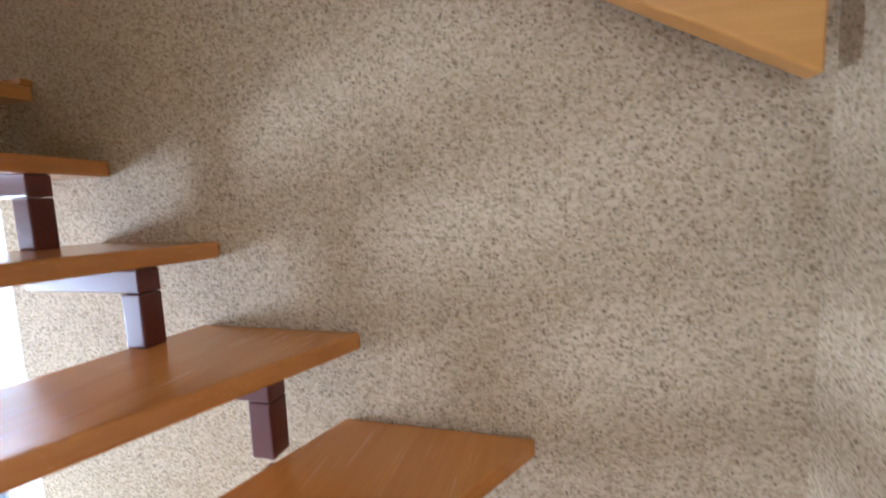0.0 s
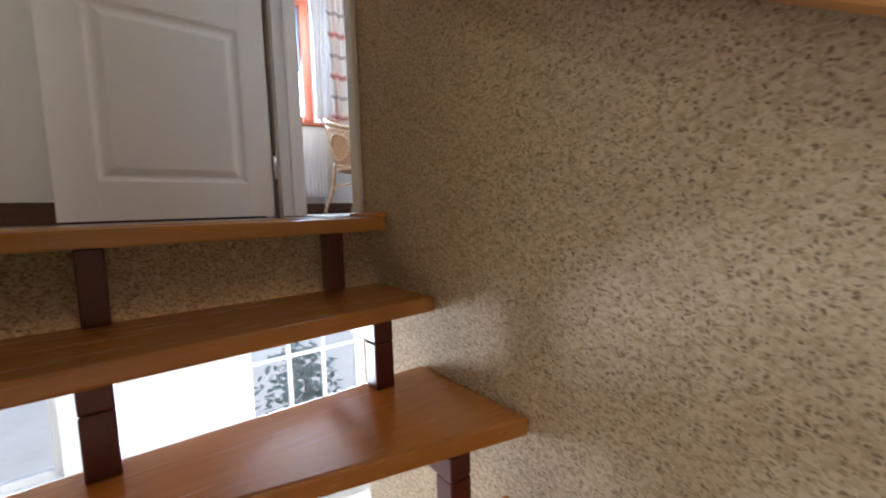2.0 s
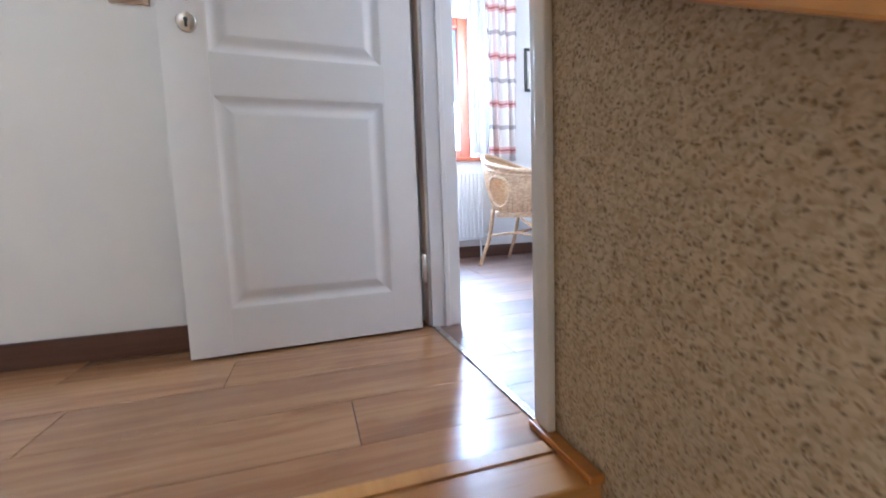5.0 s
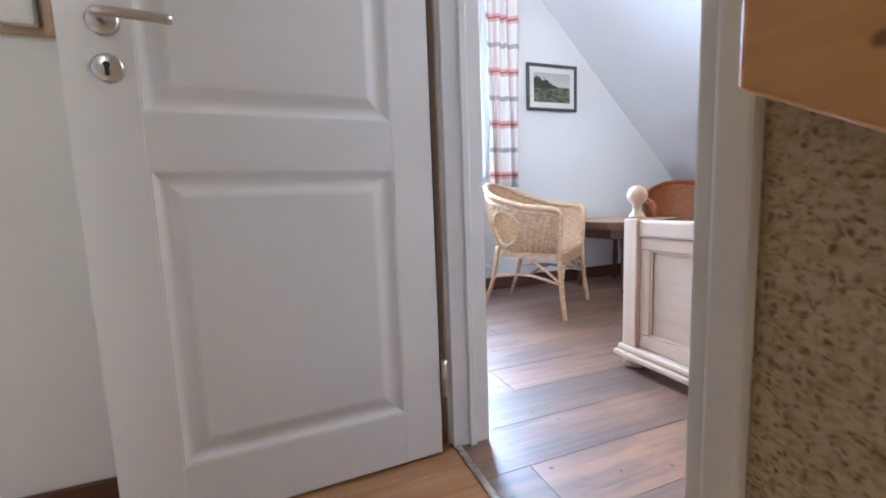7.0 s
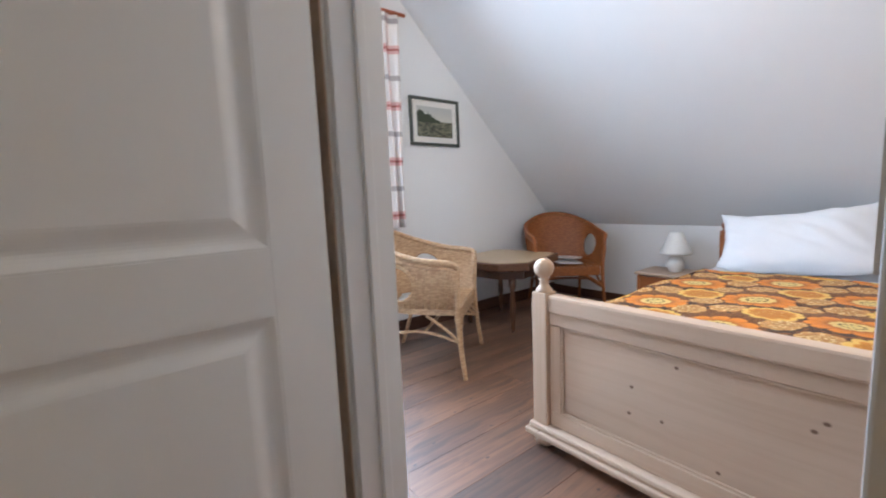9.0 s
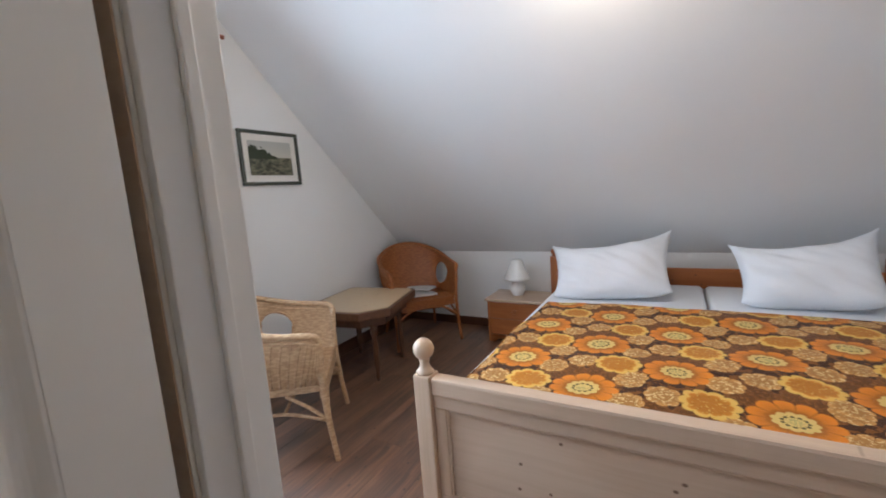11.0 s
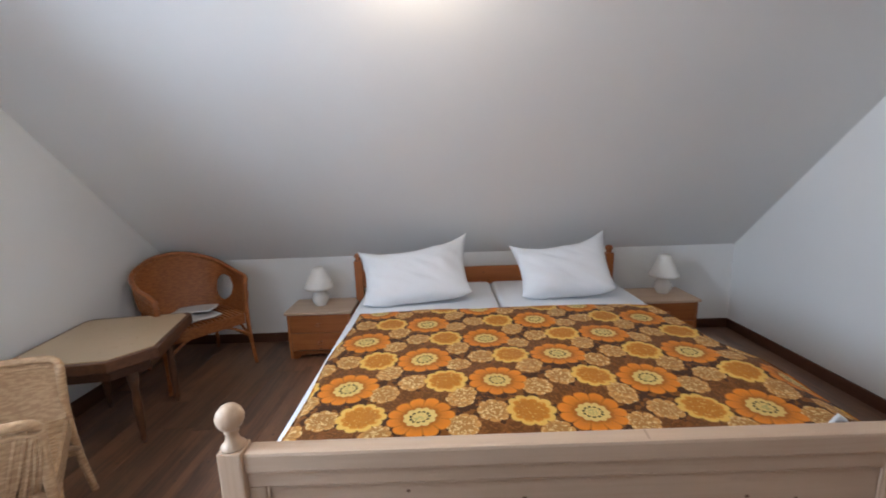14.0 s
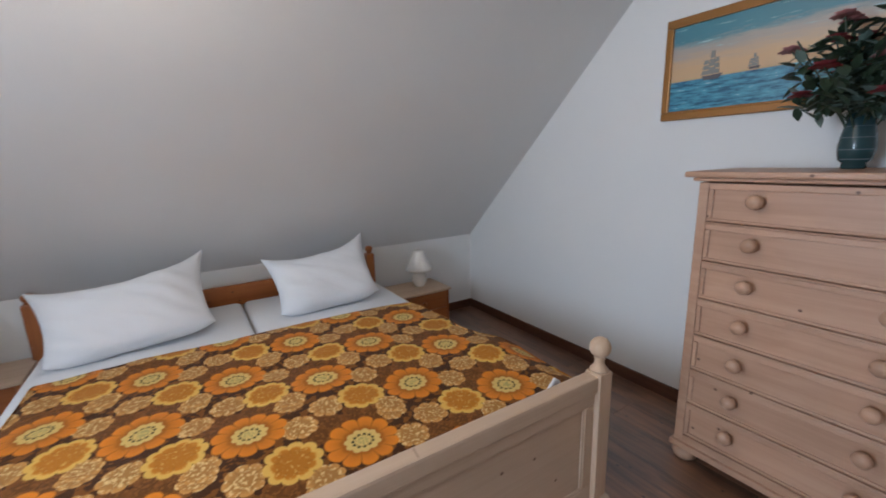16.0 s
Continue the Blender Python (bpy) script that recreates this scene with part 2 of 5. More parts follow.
    brown = ((0.19, 0.066, 0.010), (0.26, 0.10, 0.018), (0.5, 0.3, 0.1))
    gold = ((0.66, 0.245, 0.014), (0.72, 0.44, 0.09), (0.74, 0.48, 0.12))
    orange = ((0.70, 0.220, 0.011), (0.68, 0.48, 0.15), (0.40, 0.34, 0.12))
    OX, OY = -0.178, 2.572
    for dx, dy, R in ((0.318, -0.078, 0.056), (0.219, -0.074, 0.052), (0.085, 0.092, 0.060), (0.455, 0.085, 0.045)):
        col = blossom(col, OX + dx, OY + dy, R, 6, 0, brown)
    for dx, dy, R in ((0.140, -0.056, 0.056), (0.242, 0.012, 0.058), (0.138, 0.093, 0.051), (0.432, -0.087, 0.050)):
        col = blossom(col, OX + dx, OY + dy, R, 8, 0, beige)
    col = blossom(col, OX + 0.370, OY + 0.015, 0.083, 10, 1, gold)
    col = blossom(col, OX, OY, 0.110, 11, 2, orange)
    n.bump(n.m("ADD", n.noise(p, 700.0, 1), n.m("MULTIPLY", n.noise(p, 9.0, 3), 3.0)), 0.25, 0.004)
    return n.done(col, 0.85, Specular_IOR_Level=0.2, Sheen_Weight=0.08, Sheen_Roughness=0.4)


def plaid(name):
    n = Nodes(name)
    p = n.coord()
    sep = n.t.nodes.new("ShaderNodeSeparateXYZ")
    n.put(sep.inputs[0], p)
    Yc, Zc = sep.outputs[1], sep.outputs[2]

    def stripe(c, at, period, half):
        d = n.m("ABSOLUTE", n.m("WRAP", n.m("SUBTRACT", c, at), period / 2, -period / 2))
        return n.m("SUBTRACT", 1.0, n.step(d, half * 0.8, half))
    col = (0.80, 0.76, 0.72)
    col = n.mix(n.m("MULTIPLY", stripe(Yc, 0.0, 0.11, 0.012), 0.45), col, (0.42, 0.16, 0.12))
    col = n.mix(n.m("MULTIPLY", stripe(Zc, 0.86, 0.36, 0.030), 0.55), col, (0.55, 0.13, 0.09))
    col = n.mix(n.m("MULTIPLY", stripe(Zc, 0.86, 0.36, 0.008), 0.8), col, (0.30, 0.05, 0.04))
    col = n.mix(n.m("MULTIPLY", stripe(Zc, 1.04, 0.36, 0.018), 0.7), col, (0.26, 0.21, 0.21))
    n.bump(n.noise(p, 700.0, 1), 0.2, 0.002)
    return n.done(col, 0.9, Transmission_Weight=0.0, Subsurface_Weight=0.0)


def seascape(name):
    """Painted seascape: bands of teal cloud, a sandy sky and blue sea. Local x runs along the picture, y is up."""
    n = Nodes(name)
    p = n.coord()
    sep = n.t.nodes.new("ShaderNodeSeparateXYZ")
    n.put(sep.inputs[0], p)
    br = n.noise(n.v("MULTIPLY", p, (5, 34, 1)), 1.0, 4, 0.65)
    y = n.m("ADD", sep.outputs[1], n.m("MULTIPLY", n.m("SUBTRACT", br, 0.5), 0.10))
    sky = n.mix(n.step(y, 0.0, 0.09), (0.62, 0.42, 0.24), (0.42, 0.38, 0.34))
    sky = n.mix(n.step(y, 0.085, 0.13), sky, (0.085, 0.25, 0.31))
    sky = n.mix(n.m("MULTIPLY", n.step(br, 0.55, 0.7), n.step(y, 0.06, 0.1)), sky, (0.42, 0.60, 0.64))
    wv = n.noise(n.v("MULTIPLY", p, (11, 70, 1)), 1.0, 4, 0.7)
    sea = n.mix(n.step(wv, 0.35, 0.62), (0.015, 0.085, 0.16), (0.10, 0.36, 0.50))
    sea = n.mix(n.step(wv, 0.62, 0.72), sea, (0.55, 0.70, 0.74))
    col = n.mix(n.step(sep.outputs[1], -0.058, -0.052), sea, sky)
    n.bump(wv, 0.3, 0.002)
    return n.done(col, 0.35)


def landscape(name):
    """Small dark landscape print: pale sky, a wood and a pond."""
    n = Nodes(name)
    p = n.coord()
    sep = n.t.nodes.new("ShaderNodeSeparateXYZ")
    n.put(sep.inputs[0], p)
    x, y = sep.outputs[0], sep.outputs[1]
    br = n.noise(n.v("MULTIPLY", p, (18, 40, 1)), 1.0, 4, 0.65)
    tree = n.noise(n.v("MULTIPLY", p, (26, 30, 1)), 1.0, 4, 0.6)
    col = n.mix(n.step(y, -0.02, 0.10), (0.58, 0.55, 0.46), (0.46, 0.46, 0.43))
    land = n.mix(n.step(br, 0.35, 0.65), (0.028, 0.032, 0.018), (0.20, 0.19, 0.12))
    col = n.mix(n.m("SUBTRACT", 1.0, n.step(y, 0.0, 0.012)), col, land)
    top = n.m("MULTIPLY_ADD", n.m("SUBTRACT", -0.02, x), 0.5, 0.035)
    t = n.m("MULTIPLY", n.m("LESS_THAN", n.m("ADD", y, n.m("MULTIPLY", n.m("SUBTRACT", tree, 0.5), 0.12)), n.m("MINIMUM", top, 0.075)), n.m("GREATER_THAN", y, -0.005))
    col = n.mix(t, col, (0.03, 0.04, 0.018))
    return n.done(col, 0.3)


M_CHIP = chip_wall("chip_plaster")
M_WHITE = painted("white_wall_paint", (0.80, 0.80, 0.79), 0.75, 160.0, 0.25, 0.03)
M_CEIL = painted("white_ceiling_paint", (0.78, 0.77, 0.75), 0.8, 120.0, 0.25, 0.03)
M_DOOR = painted("white_door_lacquer", (0.80, 0.80, 0.79), 0.32, 60.0, 0.03, 0.03)
M_TREAD = wood("orange_lacquered_beech", (0.46, 0.178, 0.032), (0.56, 0.245, 0.052), 1, 0.25, 0.8, 0.0, 0.4, 0.05)
M_RAIL = wood("honey_pine_plank", (0.55, 0.265, 0.058), (0.66, 0.355, 0.095), 0, 0.32, 0.6, 0.2, 0.25, 0.04, (0.20, 0.085, 0.02), 1)
M_LAM = wood("brown_oak_laminate", (0.046, 0.016, 0.007), (0.280, 0.128, 0.058), 1, 0.52, 0.62, 0.40, 1.0, 0.30, (0.022, 0.010, 0.006), 2, 0.5, 1.8, 0.12)
M_LAM.node_tree.nodes["Principled BSDF"].inputs["Coat IOR"].default_value = 1.75
M_NOSE = wood("honey_beech_nosing", (0.50, 0.225, 0.050), (0.62, 0.310, 0.082), 1, 0.3, 0.6, 0.0, 0.3, 0.04)
M_LAM2 = wood("honey_oak_laminate", (0.25, 0.115, 0.045), (0.46, 0.255, 0.112), 1, 0.24, 0.42, 0.0, 0.6, 0.14, (0.10, 0.045, 0.02), 2, 0.5, 1.2, 0.2)
M_SKIRT = wood("dark_brown_skirting", (0.060, 0.024, 0.014), (0.13, 0.055, 0.03), 1, 0.4)
M_SKIRTX = wood("dark_brown_skirting_across", (0.060, 0.024, 0.014), (0.13, 0.055, 0.03), 0, 0.4)
M_STEEL = plain("brown_lacquered_steel", (0.105, 0.022, 0.016), 0.34, 0.0)
M_BED = wood("whitewashed_pine", (0.545, 0.385, 0.265), (0.63, 0.47, 0.34), 0, 0.5, 0.7, 0.32, 0.0, 0.03, (0.17, 0.09, 0.05))
M_BEDV = wood("whitewashed_pine_upright", (0.50, 0.34, 0.22), (0.63, 0.46, 0.325), 2, 0.5, 0.7, 0.0, 0.0, 0.03)
M_CHEST = wood("limed_pine", (0.40, 0.225, 0.14), (0.53, 0.325, 0.215), 1, 0.45, 0.8, 0.5, 0.1, 0.07, (0.12, 0.055, 0.03), 0)
M_PINE = wood("orange_pine", (0.28, 0.080, 0.017), (0.43, 0.145, 0.035), 0, 0.4, 0.8, 0.25, 0.1, 0.06)
M_PINEV = wood("orange_pine_upright", (0.28, 0.080, 0.017), (0.43, 0.145, 0.035), 2, 0.4, 0.8, 0.0, 0.1, 0.06)
M_NSTOP = wood("pale_pine_top", (0.50, 0.34, 0.22), (0.62, 0.46, 0.32), 0, 0.35, 0.8, 0.0, 0.1, 0.05)
M_TABLEW = wood("dark_table_wood", (0.060, 0.024, 0.011), (0.14, 0.058, 0.024), 1, 0.4)
M_STONE = painted("travertine_tabletop", (0.56, 0.42, 0.26), 0.3, 34.0, 0.1, 0.16)
M_CANE_L = cane("light_cane", (0.37, 0.220, 0.110), (0.64, 0.44, 0.255))
M_CANE_D = cane("brown_cane", (0.21, 0.062, 0.014), (0.40, 0.140, 0.036))
M_SHEET = cloth("white_cotton", (0.80, 0.81, 0.83), 0.9)
M_PAPER = plain("printed_paper", (0.62, 0.62, 0.62), 0.6)
M_LAMPW = plain("white_opal_glass", (0.82, 0.80, 0.76), 0.25)
M_FLOWER = flowered("flowered_bedspread")
M_PLAID = plaid("plaid_curtain_cotton")
M_SHEER = cloth("sheer_white_curtain", (0.85, 0.85, 0.86), 0.9)
M_WINWOOD = wood("red_brown_window_wood", (0.40, 0.085, 0.03), (0.55, 0.15, 0.06), 2, 0.35)
M_CHROME = plain("brushed_nickel", (0.60, 0.58, 0.55), 0.3, 1.0)
M_BLACK = plain("black_void", (0.012, 0.012, 0.012), 0.6)
M_RAD = plain("white_radiator_enamel", (0.80, 0.80, 0.80), 0.35)
M_GOLD = plain("gilt_frame_wood", (0.33, 0.15, 0.035), 0.35, 0.25)
M_GREENF = plain("dark_green_frame_wood", (0.055, 0.065, 0.05), 0.4)
M_MAT = plain("cream_mount_card", (0.74, 0.71, 0.66), 0.8)
M_SEA = seascape("seascape_oil")
M_LAND = landscape("landscape_print")
M_SAIL = plain("painted_sails", (0.25, 0.25, 0.23), 0.5)
M_HULL = plain("painted_hull", (0.11, 0.10, 0.11), 0.5)
M_VASE = plain("blue_green_glaze", (0.022, 0.055, 0.062), 0.14)
M_VASE2 = plain("pale_glaze_band", (0.10, 0.15, 0.17), 0.2)
M_LEAF = plain("dark_leaf", (0.028, 0.050, 0.026), 0.5)
M_LEAF2 = plain("grey_green_leaf", (0.10, 0.15, 0.13), 0.6)
M_ROSE = plain("dull_red_petal", (0.24, 0.035, 0.04), 0.6)
M_ROSE2 = plain("faded_pink_petal", (0.46, 0.20, 0.20), 0.6)
M_WPLASTIC = plain("white_plastic", (0.80, 0.79, 0.76), 0.35)
M_TILE = painted("lower_floor_tile", (0.50, 0.45, 0.38), 0.3, 90.0, 0.05, 0.08)
M_YARD = painted("pale_ground", (0.52, 0.50, 0.46), 0.9, 40.0, 0.4, 0.15)
M_BRASS = plain("threshold_aluminium", (0.62, 0.60, 0.57), 0.28, 1.0)
_g = Nodes("window_glass")
M_GLASS = _g.done((1, 1, 1), 0.02, 0.0, Transmission_Weight=1.0, IOR=1.45)


# ---- mesh helpers ----
def mesh_of(bm, name, material, smooth=False):
    bmesh.ops.recalc_face_normals(bm, faces=bm.faces)
    me = bpy.data.meshes.new(name)
    for f in bm.faces:
        f.smooth = smooth
    bm.to_mesh(me)
    bm.free()
    me.materials.append(material)
    return me


def part(name, bm, material, parent=None, label="", smooth=False):
    ob = new(name, mesh_of(bm, name, material, smooth))
    if parent is not None:
        ob.parent = parent
    return tagged(ob, label) if label else ob


def thing(name, m, label, category, group=""):
    e = new(name)
    e.empty_display_size = 0.1
    e.matrix_world = m
    return tagged(e, label, category, group)


def structure(name, bm, material, label, parent=None, smooth=False):
    ob = part(name, bm, material, parent, "", smooth)
    return tagged(ob, label, "structure", "", "structure")


def box(bm, x0, x1, y0, y1, z0, z1, bevel=0.0):
    vs = [bm.verts.new((x, y, z)) for x in (x0, x1) for y in (y0, y1) for z in (z0, z1)]
    fs = [bm.faces.new([vs[i] for i in q]) for q in ((0, 1, 3, 2), (4, 6, 7, 5), (0, 4, 5, 1), (2, 3, 7, 6), (0, 2, 6, 4), (1, 5, 7, 3))]
    if bevel:
        es = {e for f in fs for e in f.edges}
        bmesh.ops.bevel(bm, geom=list(es), offset=bevel, segments=2, profile=0.6, affect="EDGES")
    return bm


def boxed(*a, **k):
    return box(bmesh.new(), *a, **k)


def prism(bm, pts, z0, z1, bevel=0.0):
    lo = [bm.verts.new((x, y, z0)) for x, y in pts]
    hi = [bm.verts.new((x, y, z1)) for x, y in pts]
    k = len(pts)
    fs = [bm.faces.new(lo[::-1]), bm.faces.new(hi)]
    for i in range(k):
        fs.append(bm.faces.new((lo[i], lo[(i + 1) % k], hi[(i + 1) % k], hi[i])))
    if bevel:
        bmesh.ops.bevel(bm, geom=list({e for f in fs for e in f.edges}), offset=bevel, segments=2, profile=0.6, affect="EDGES")
    return bm


def lathe(bm, profile, seg=24, at=(0, 0, 0), axis=2):
    rings = []
    for r, h in profile:
        ring = []
        for i in range(seg):
            a = 2 * math.pi * i / seg
            p = [r * math.cos(a), r * math.sin(a), h]
            if axis == 0:
                p = [h, p[0], p[1]]
            elif axis == 1:
                p = [p[0], h, p[1]]
            ring.append(bm.verts.new([p[j] + at[j] for j in range(3)]))
        rings.append(ring)
    for a, b in zip(rings, rings[1:]):
        for i in range(seg):
            bm.faces.new((a[i], a[(i + 1) % seg], b[(i + 1) % seg], b[i]))
    bm.faces.new(rings[0][::-1])
    bm.faces.new(rings[-1])
    return bm


def curve_points(ctrl, n):
    """Catmull-Rom through the control points."""
    c = [Vector(p) for p in ctrl]
    c = [2 * c[0] - c[1]] + c + [2 * c[-1] - c[-2]]
    out = []
    k = len(c) - 3
    for j in range(n + 1):
        s = min(j / n * k, k - 1e-6)
        i = int(s)
        t = s - i
        p0, p1, p2, p3 = c[i:i + 4]
        out.append(0.5 * (2 * p1 + (p2 - p0) * t + (2 * p0 - 5 * p1 + 4 * p2 - p3) * t * t + (3 * p1 - p0 - 3 * p2 + p3) * t ** 3))
    return out


def tube(bm, pts, r, seg=8, r_end=None):
    pts = [Vector(p) for p in pts]
    rings = []
    for i, p in enumerate(pts):
        d = (pts[min(i + 1, len(pts) - 1)] - pts[max(i - 1, 0)]).normalized()
        u = d.cross(Vector((0, 0, 1)) if abs(d.z) < 0.9 else Vector((1, 0, 0))).normalized()
        w = d.cross(u)
        rr = r if r_end is None else r + (r_end - r) * i / (len(pts) - 1)
        rings.append([bm.verts.new(p + rr * (math.cos(2 * math.pi * j / seg) * u + math.sin(2 * math.pi * j / seg) * w)) for j in range(seg)])
    for a, b in zip(rings, rings[1:]):
        for j in range(seg):
            bm.faces.new((a[j], a[(j + 1) % seg], b[(j + 1) % seg], b[j]))
    bm.faces.new(rings[0][::-1])
    bm.faces.new(rings[-1])
    return bm


def grid(bm, f, nu, nv, skip=None):
    vs = [[bm.verts.new(f(i / nu, j / nv)) for j in range(nv + 1)] for i in range(nu + 1)]
    for i in range(nu):
        for j in range(nv):
            if skip and skip((i + 0.5) / nu, (j + 0.5) / nv):
                continue
            bm.faces.new((vs[i][j], vs[i + 1][j], vs[i + 1][j + 1], vs[i][j + 1]))
    return bm


def sheet(f, nu, nv, thick, skip=None):
    """A surface with thickness, from a function of u and v."""
    bm = grid(bmesh.new(), f, nu, nv, skip)
    for v in [v for v in bm.verts if not v.link_faces]:
        bm.verts.remove(v)
    bmesh.ops.recalc_face_normals(bm, faces=bm.faces)
    bmesh.ops.solidify(bm, geom=list(bm.faces), thickness=thick)
    return bm


# ---- the plan ----
WALL = 1.484          # stair-side face of the wall between stairs and bedroom
ROOM = 1.512          # bedroom face of that wall
WEST, EAST, KNEE_Y, KNEE_Z, PITCH = -2.22, 2.193, 4.506, 0.683, 0.97
CEIL = 2.50
RIDGE_Y = KNEE_Y - (CEIL - KNEE_Z) / PITCH
RISE = 0.197
LOW = -14 * RISE
DOOR_L, DOOR_R, DOOR_H = -0.450, 0.256, 2.02
HALL_W = -0.56        # white wall behind the open door
PIER_X, PIER_Y = 0.29, 0.66
STAIR_E = 2.12
SOUTH = -1.9

# ---- structure: bedroom ----
bm = bmesh.new()
box(bm, DOOR_R + 0.005, EAST + 0.12, WALL, ROOM, LOW, CEIL)
box(bm, DOOR_L - 0.005, DOOR_R + 0.005, WALL, ROOM, DOOR_H + 0.005, CEIL)
wall_chip = structure("wall_stairs", bm, M_CHIP, "Cream chip-plastered stairwell wall with brown flecks")
structure("wall_bedroom_south", boxed(DOOR_R + 0.005, EAST, ROOM + 0.002, ROOM + 0.010, -0.2, CEIL), M_WHITE, "White painted bedroom wall beside the door")
structure("wall_bedroom_south_side", boxed(WEST, DOOR_L - 0.005, WALL, ROOM + 0.010, -0.2, CEIL), M_WHITE, "White painted bedroom wall beside the door hinge")
structure("wall_over_door", boxed(DOOR_L - 0.005, DOOR_R + 0.005, ROOM + 0.002, ROOM + 0.010, DOOR_H + 0.005, CEIL), M_WHITE, "White painted wall over the bedroom door")

WY0, WY1, WZ0, WZ1 = 1.70, 2.40, 0.81, 1.95
bm = bmesh.new()
for a in ((ROOM + 0.010, WY0, -0.2, CEIL), (WY1, KNEE_Y + 0.1, -0.2, CEIL), (WY0, WY1, -0.2, WZ0), (WY0, WY1, WZ1, CEIL)):
    box(bm, WEST - 0.28, WEST, *a)
wall_w = structure("wall_west", bm, M_WHITE, "White painted gable wall with a window")
structure("wall_east", boxed(EAST, EAST + 0.12, ROOM + 0.010, KNEE_Y + 0.1, -0.2, CEIL), M_WHITE, "White painted bedroom wall")
structure("wall_knee", boxed(WEST, EAST, KNEE_Y, KNEE_Y + 0.12, -0.2, KNEE_Z + 0.03), M_WHITE, "Low white knee wall under the roof slope")
bm = bmesh.new()
sl = [(KNEE_Y + 0.02, KNEE_Z - 0.02 * PITCH), (RIDGE_Y, CEIL), (RIDGE_Y, CEIL + 0.12), (KNEE_Y + 0.14, KNEE_Z + 0.0)]
va = [bm.verts.new((WEST - 0.02, y, z)) for y, z in sl]
vb = [bm.verts.new((EAST + 0.02, y, z)) for y, z in sl]
bm.faces.new(va), bm.faces.new(vb[::-1])
for i in range(4):
    bm.faces.new((va[i], va[(i + 1) % 4], vb[(i + 1) % 4], vb[i]))
structure("ceiling_slope", bm, M_CEIL, "White painted sloping attic ceiling")
structure("ceiling_bedroom", boxed(WEST - 0.1, EAST + 0.1, WALL, RIDGE_Y + 0.01, CEIL, CEIL + 0.12), M_CEIL, "Flat white bedroom ceiling")

# ---- structure: landing, stairwell and lower hall ----
structure("wall_landing_west", boxed(HALL_W - 0.12, HALL_W, SOUTH, WALL, -0.24, CEIL), M_WHITE, "White painted landing wall")
# the opening in this wall is out of view, added for the stairwell fill
bm = bmesh.new()
for x0, x1, z0, z1 in ((-2.3, 1.25, LOW, CEIL), (2.0, STAIR_E + 0.12, LOW, CEIL), (1.25, 2.0, LOW, 0.75), (1.25, 2.0, 2.15, CEIL)):
    box(bm, x0, x1, SOUTH - 0.12, SOUTH, z0, z1)
structure("wall_south", bm, M_WHITE, "White painted far hall wall")
structure("wall_stairwell_east", boxed(STAIR_E, STAIR_E + 0.12, SOUTH, WALL, LOW, CEIL), M_CHIP, "Cream chip-plastered outer stairwell wall")
structure("ceiling_hall", boxed(HALL_W - 0.12, STAIR_E + 0.12, SOUTH - 0.12, WALL, CEIL, CEIL + 0.12), M_CEIL, "Flat white stairwell ceiling")
structure("pier", boxed(PIER_X, 1.16, 0.52, PIER_Y, -0.36, CEIL, bevel=0.006), M_CHIP, "Cream chip-plastered pier between landing and stairs")
structure("ceiling_lower_hall", boxed(-2.3, PIER_X + 0.07, 1.486, 4.5, -0.30, -0.21), M_CEIL, "White lower hall ceiling")
structure("landing_slab", boxed(HALL_W - 0.12, 0.345, SOUTH, WALL, -0.24, -0.016), M_CHIP, "Chip-plastered edge of the landing slab")
structure("ceiling_lower_hall_side", boxed(-2.3, HALL_W - 0.12, SOUTH, 1.486, -0.30, -0.21), M_CEIL, "White lower hall ceiling by the stairs")
structure("floor_lower_hall", boxed(-2.3, STAIR_E + 0.12, SOUTH - 0.12, 4.5, LOW - 0.1, LOW), M_TILE, "Pale tiled lower hall floor")
structure("wall_lower_north", boxed(-2.3, DOOR_R, 3.2, 3.3, LOW, -0.3), M_WHITE, "White lower hall wall")
structure("wall_lower_east", boxed(DOOR_R + 0.005, DOOR_R + 0.1, ROOM, 3.2, LOW, -0.3), M_WHITE, "White lower hall wall beside the stairs")
bm = bmesh.new()
LW = -2.2
for a in ((SOUTH, -0.22, LOW, -0.25), (-0.22, 0.46, LOW, -1.72), (-0.22, 0.46, -0.80, -0.25), (0.46, 1.62, LOW, -0.25), (1.62, 2.70, -0.52, -0.25), (2.70, 3.3, LOW, -0.25)):
    box(bm, LW - 0.14, LW, *a)
structure("wall_lower_west", bm, M_WHITE, "White lower hall wall with glazed porch opening")


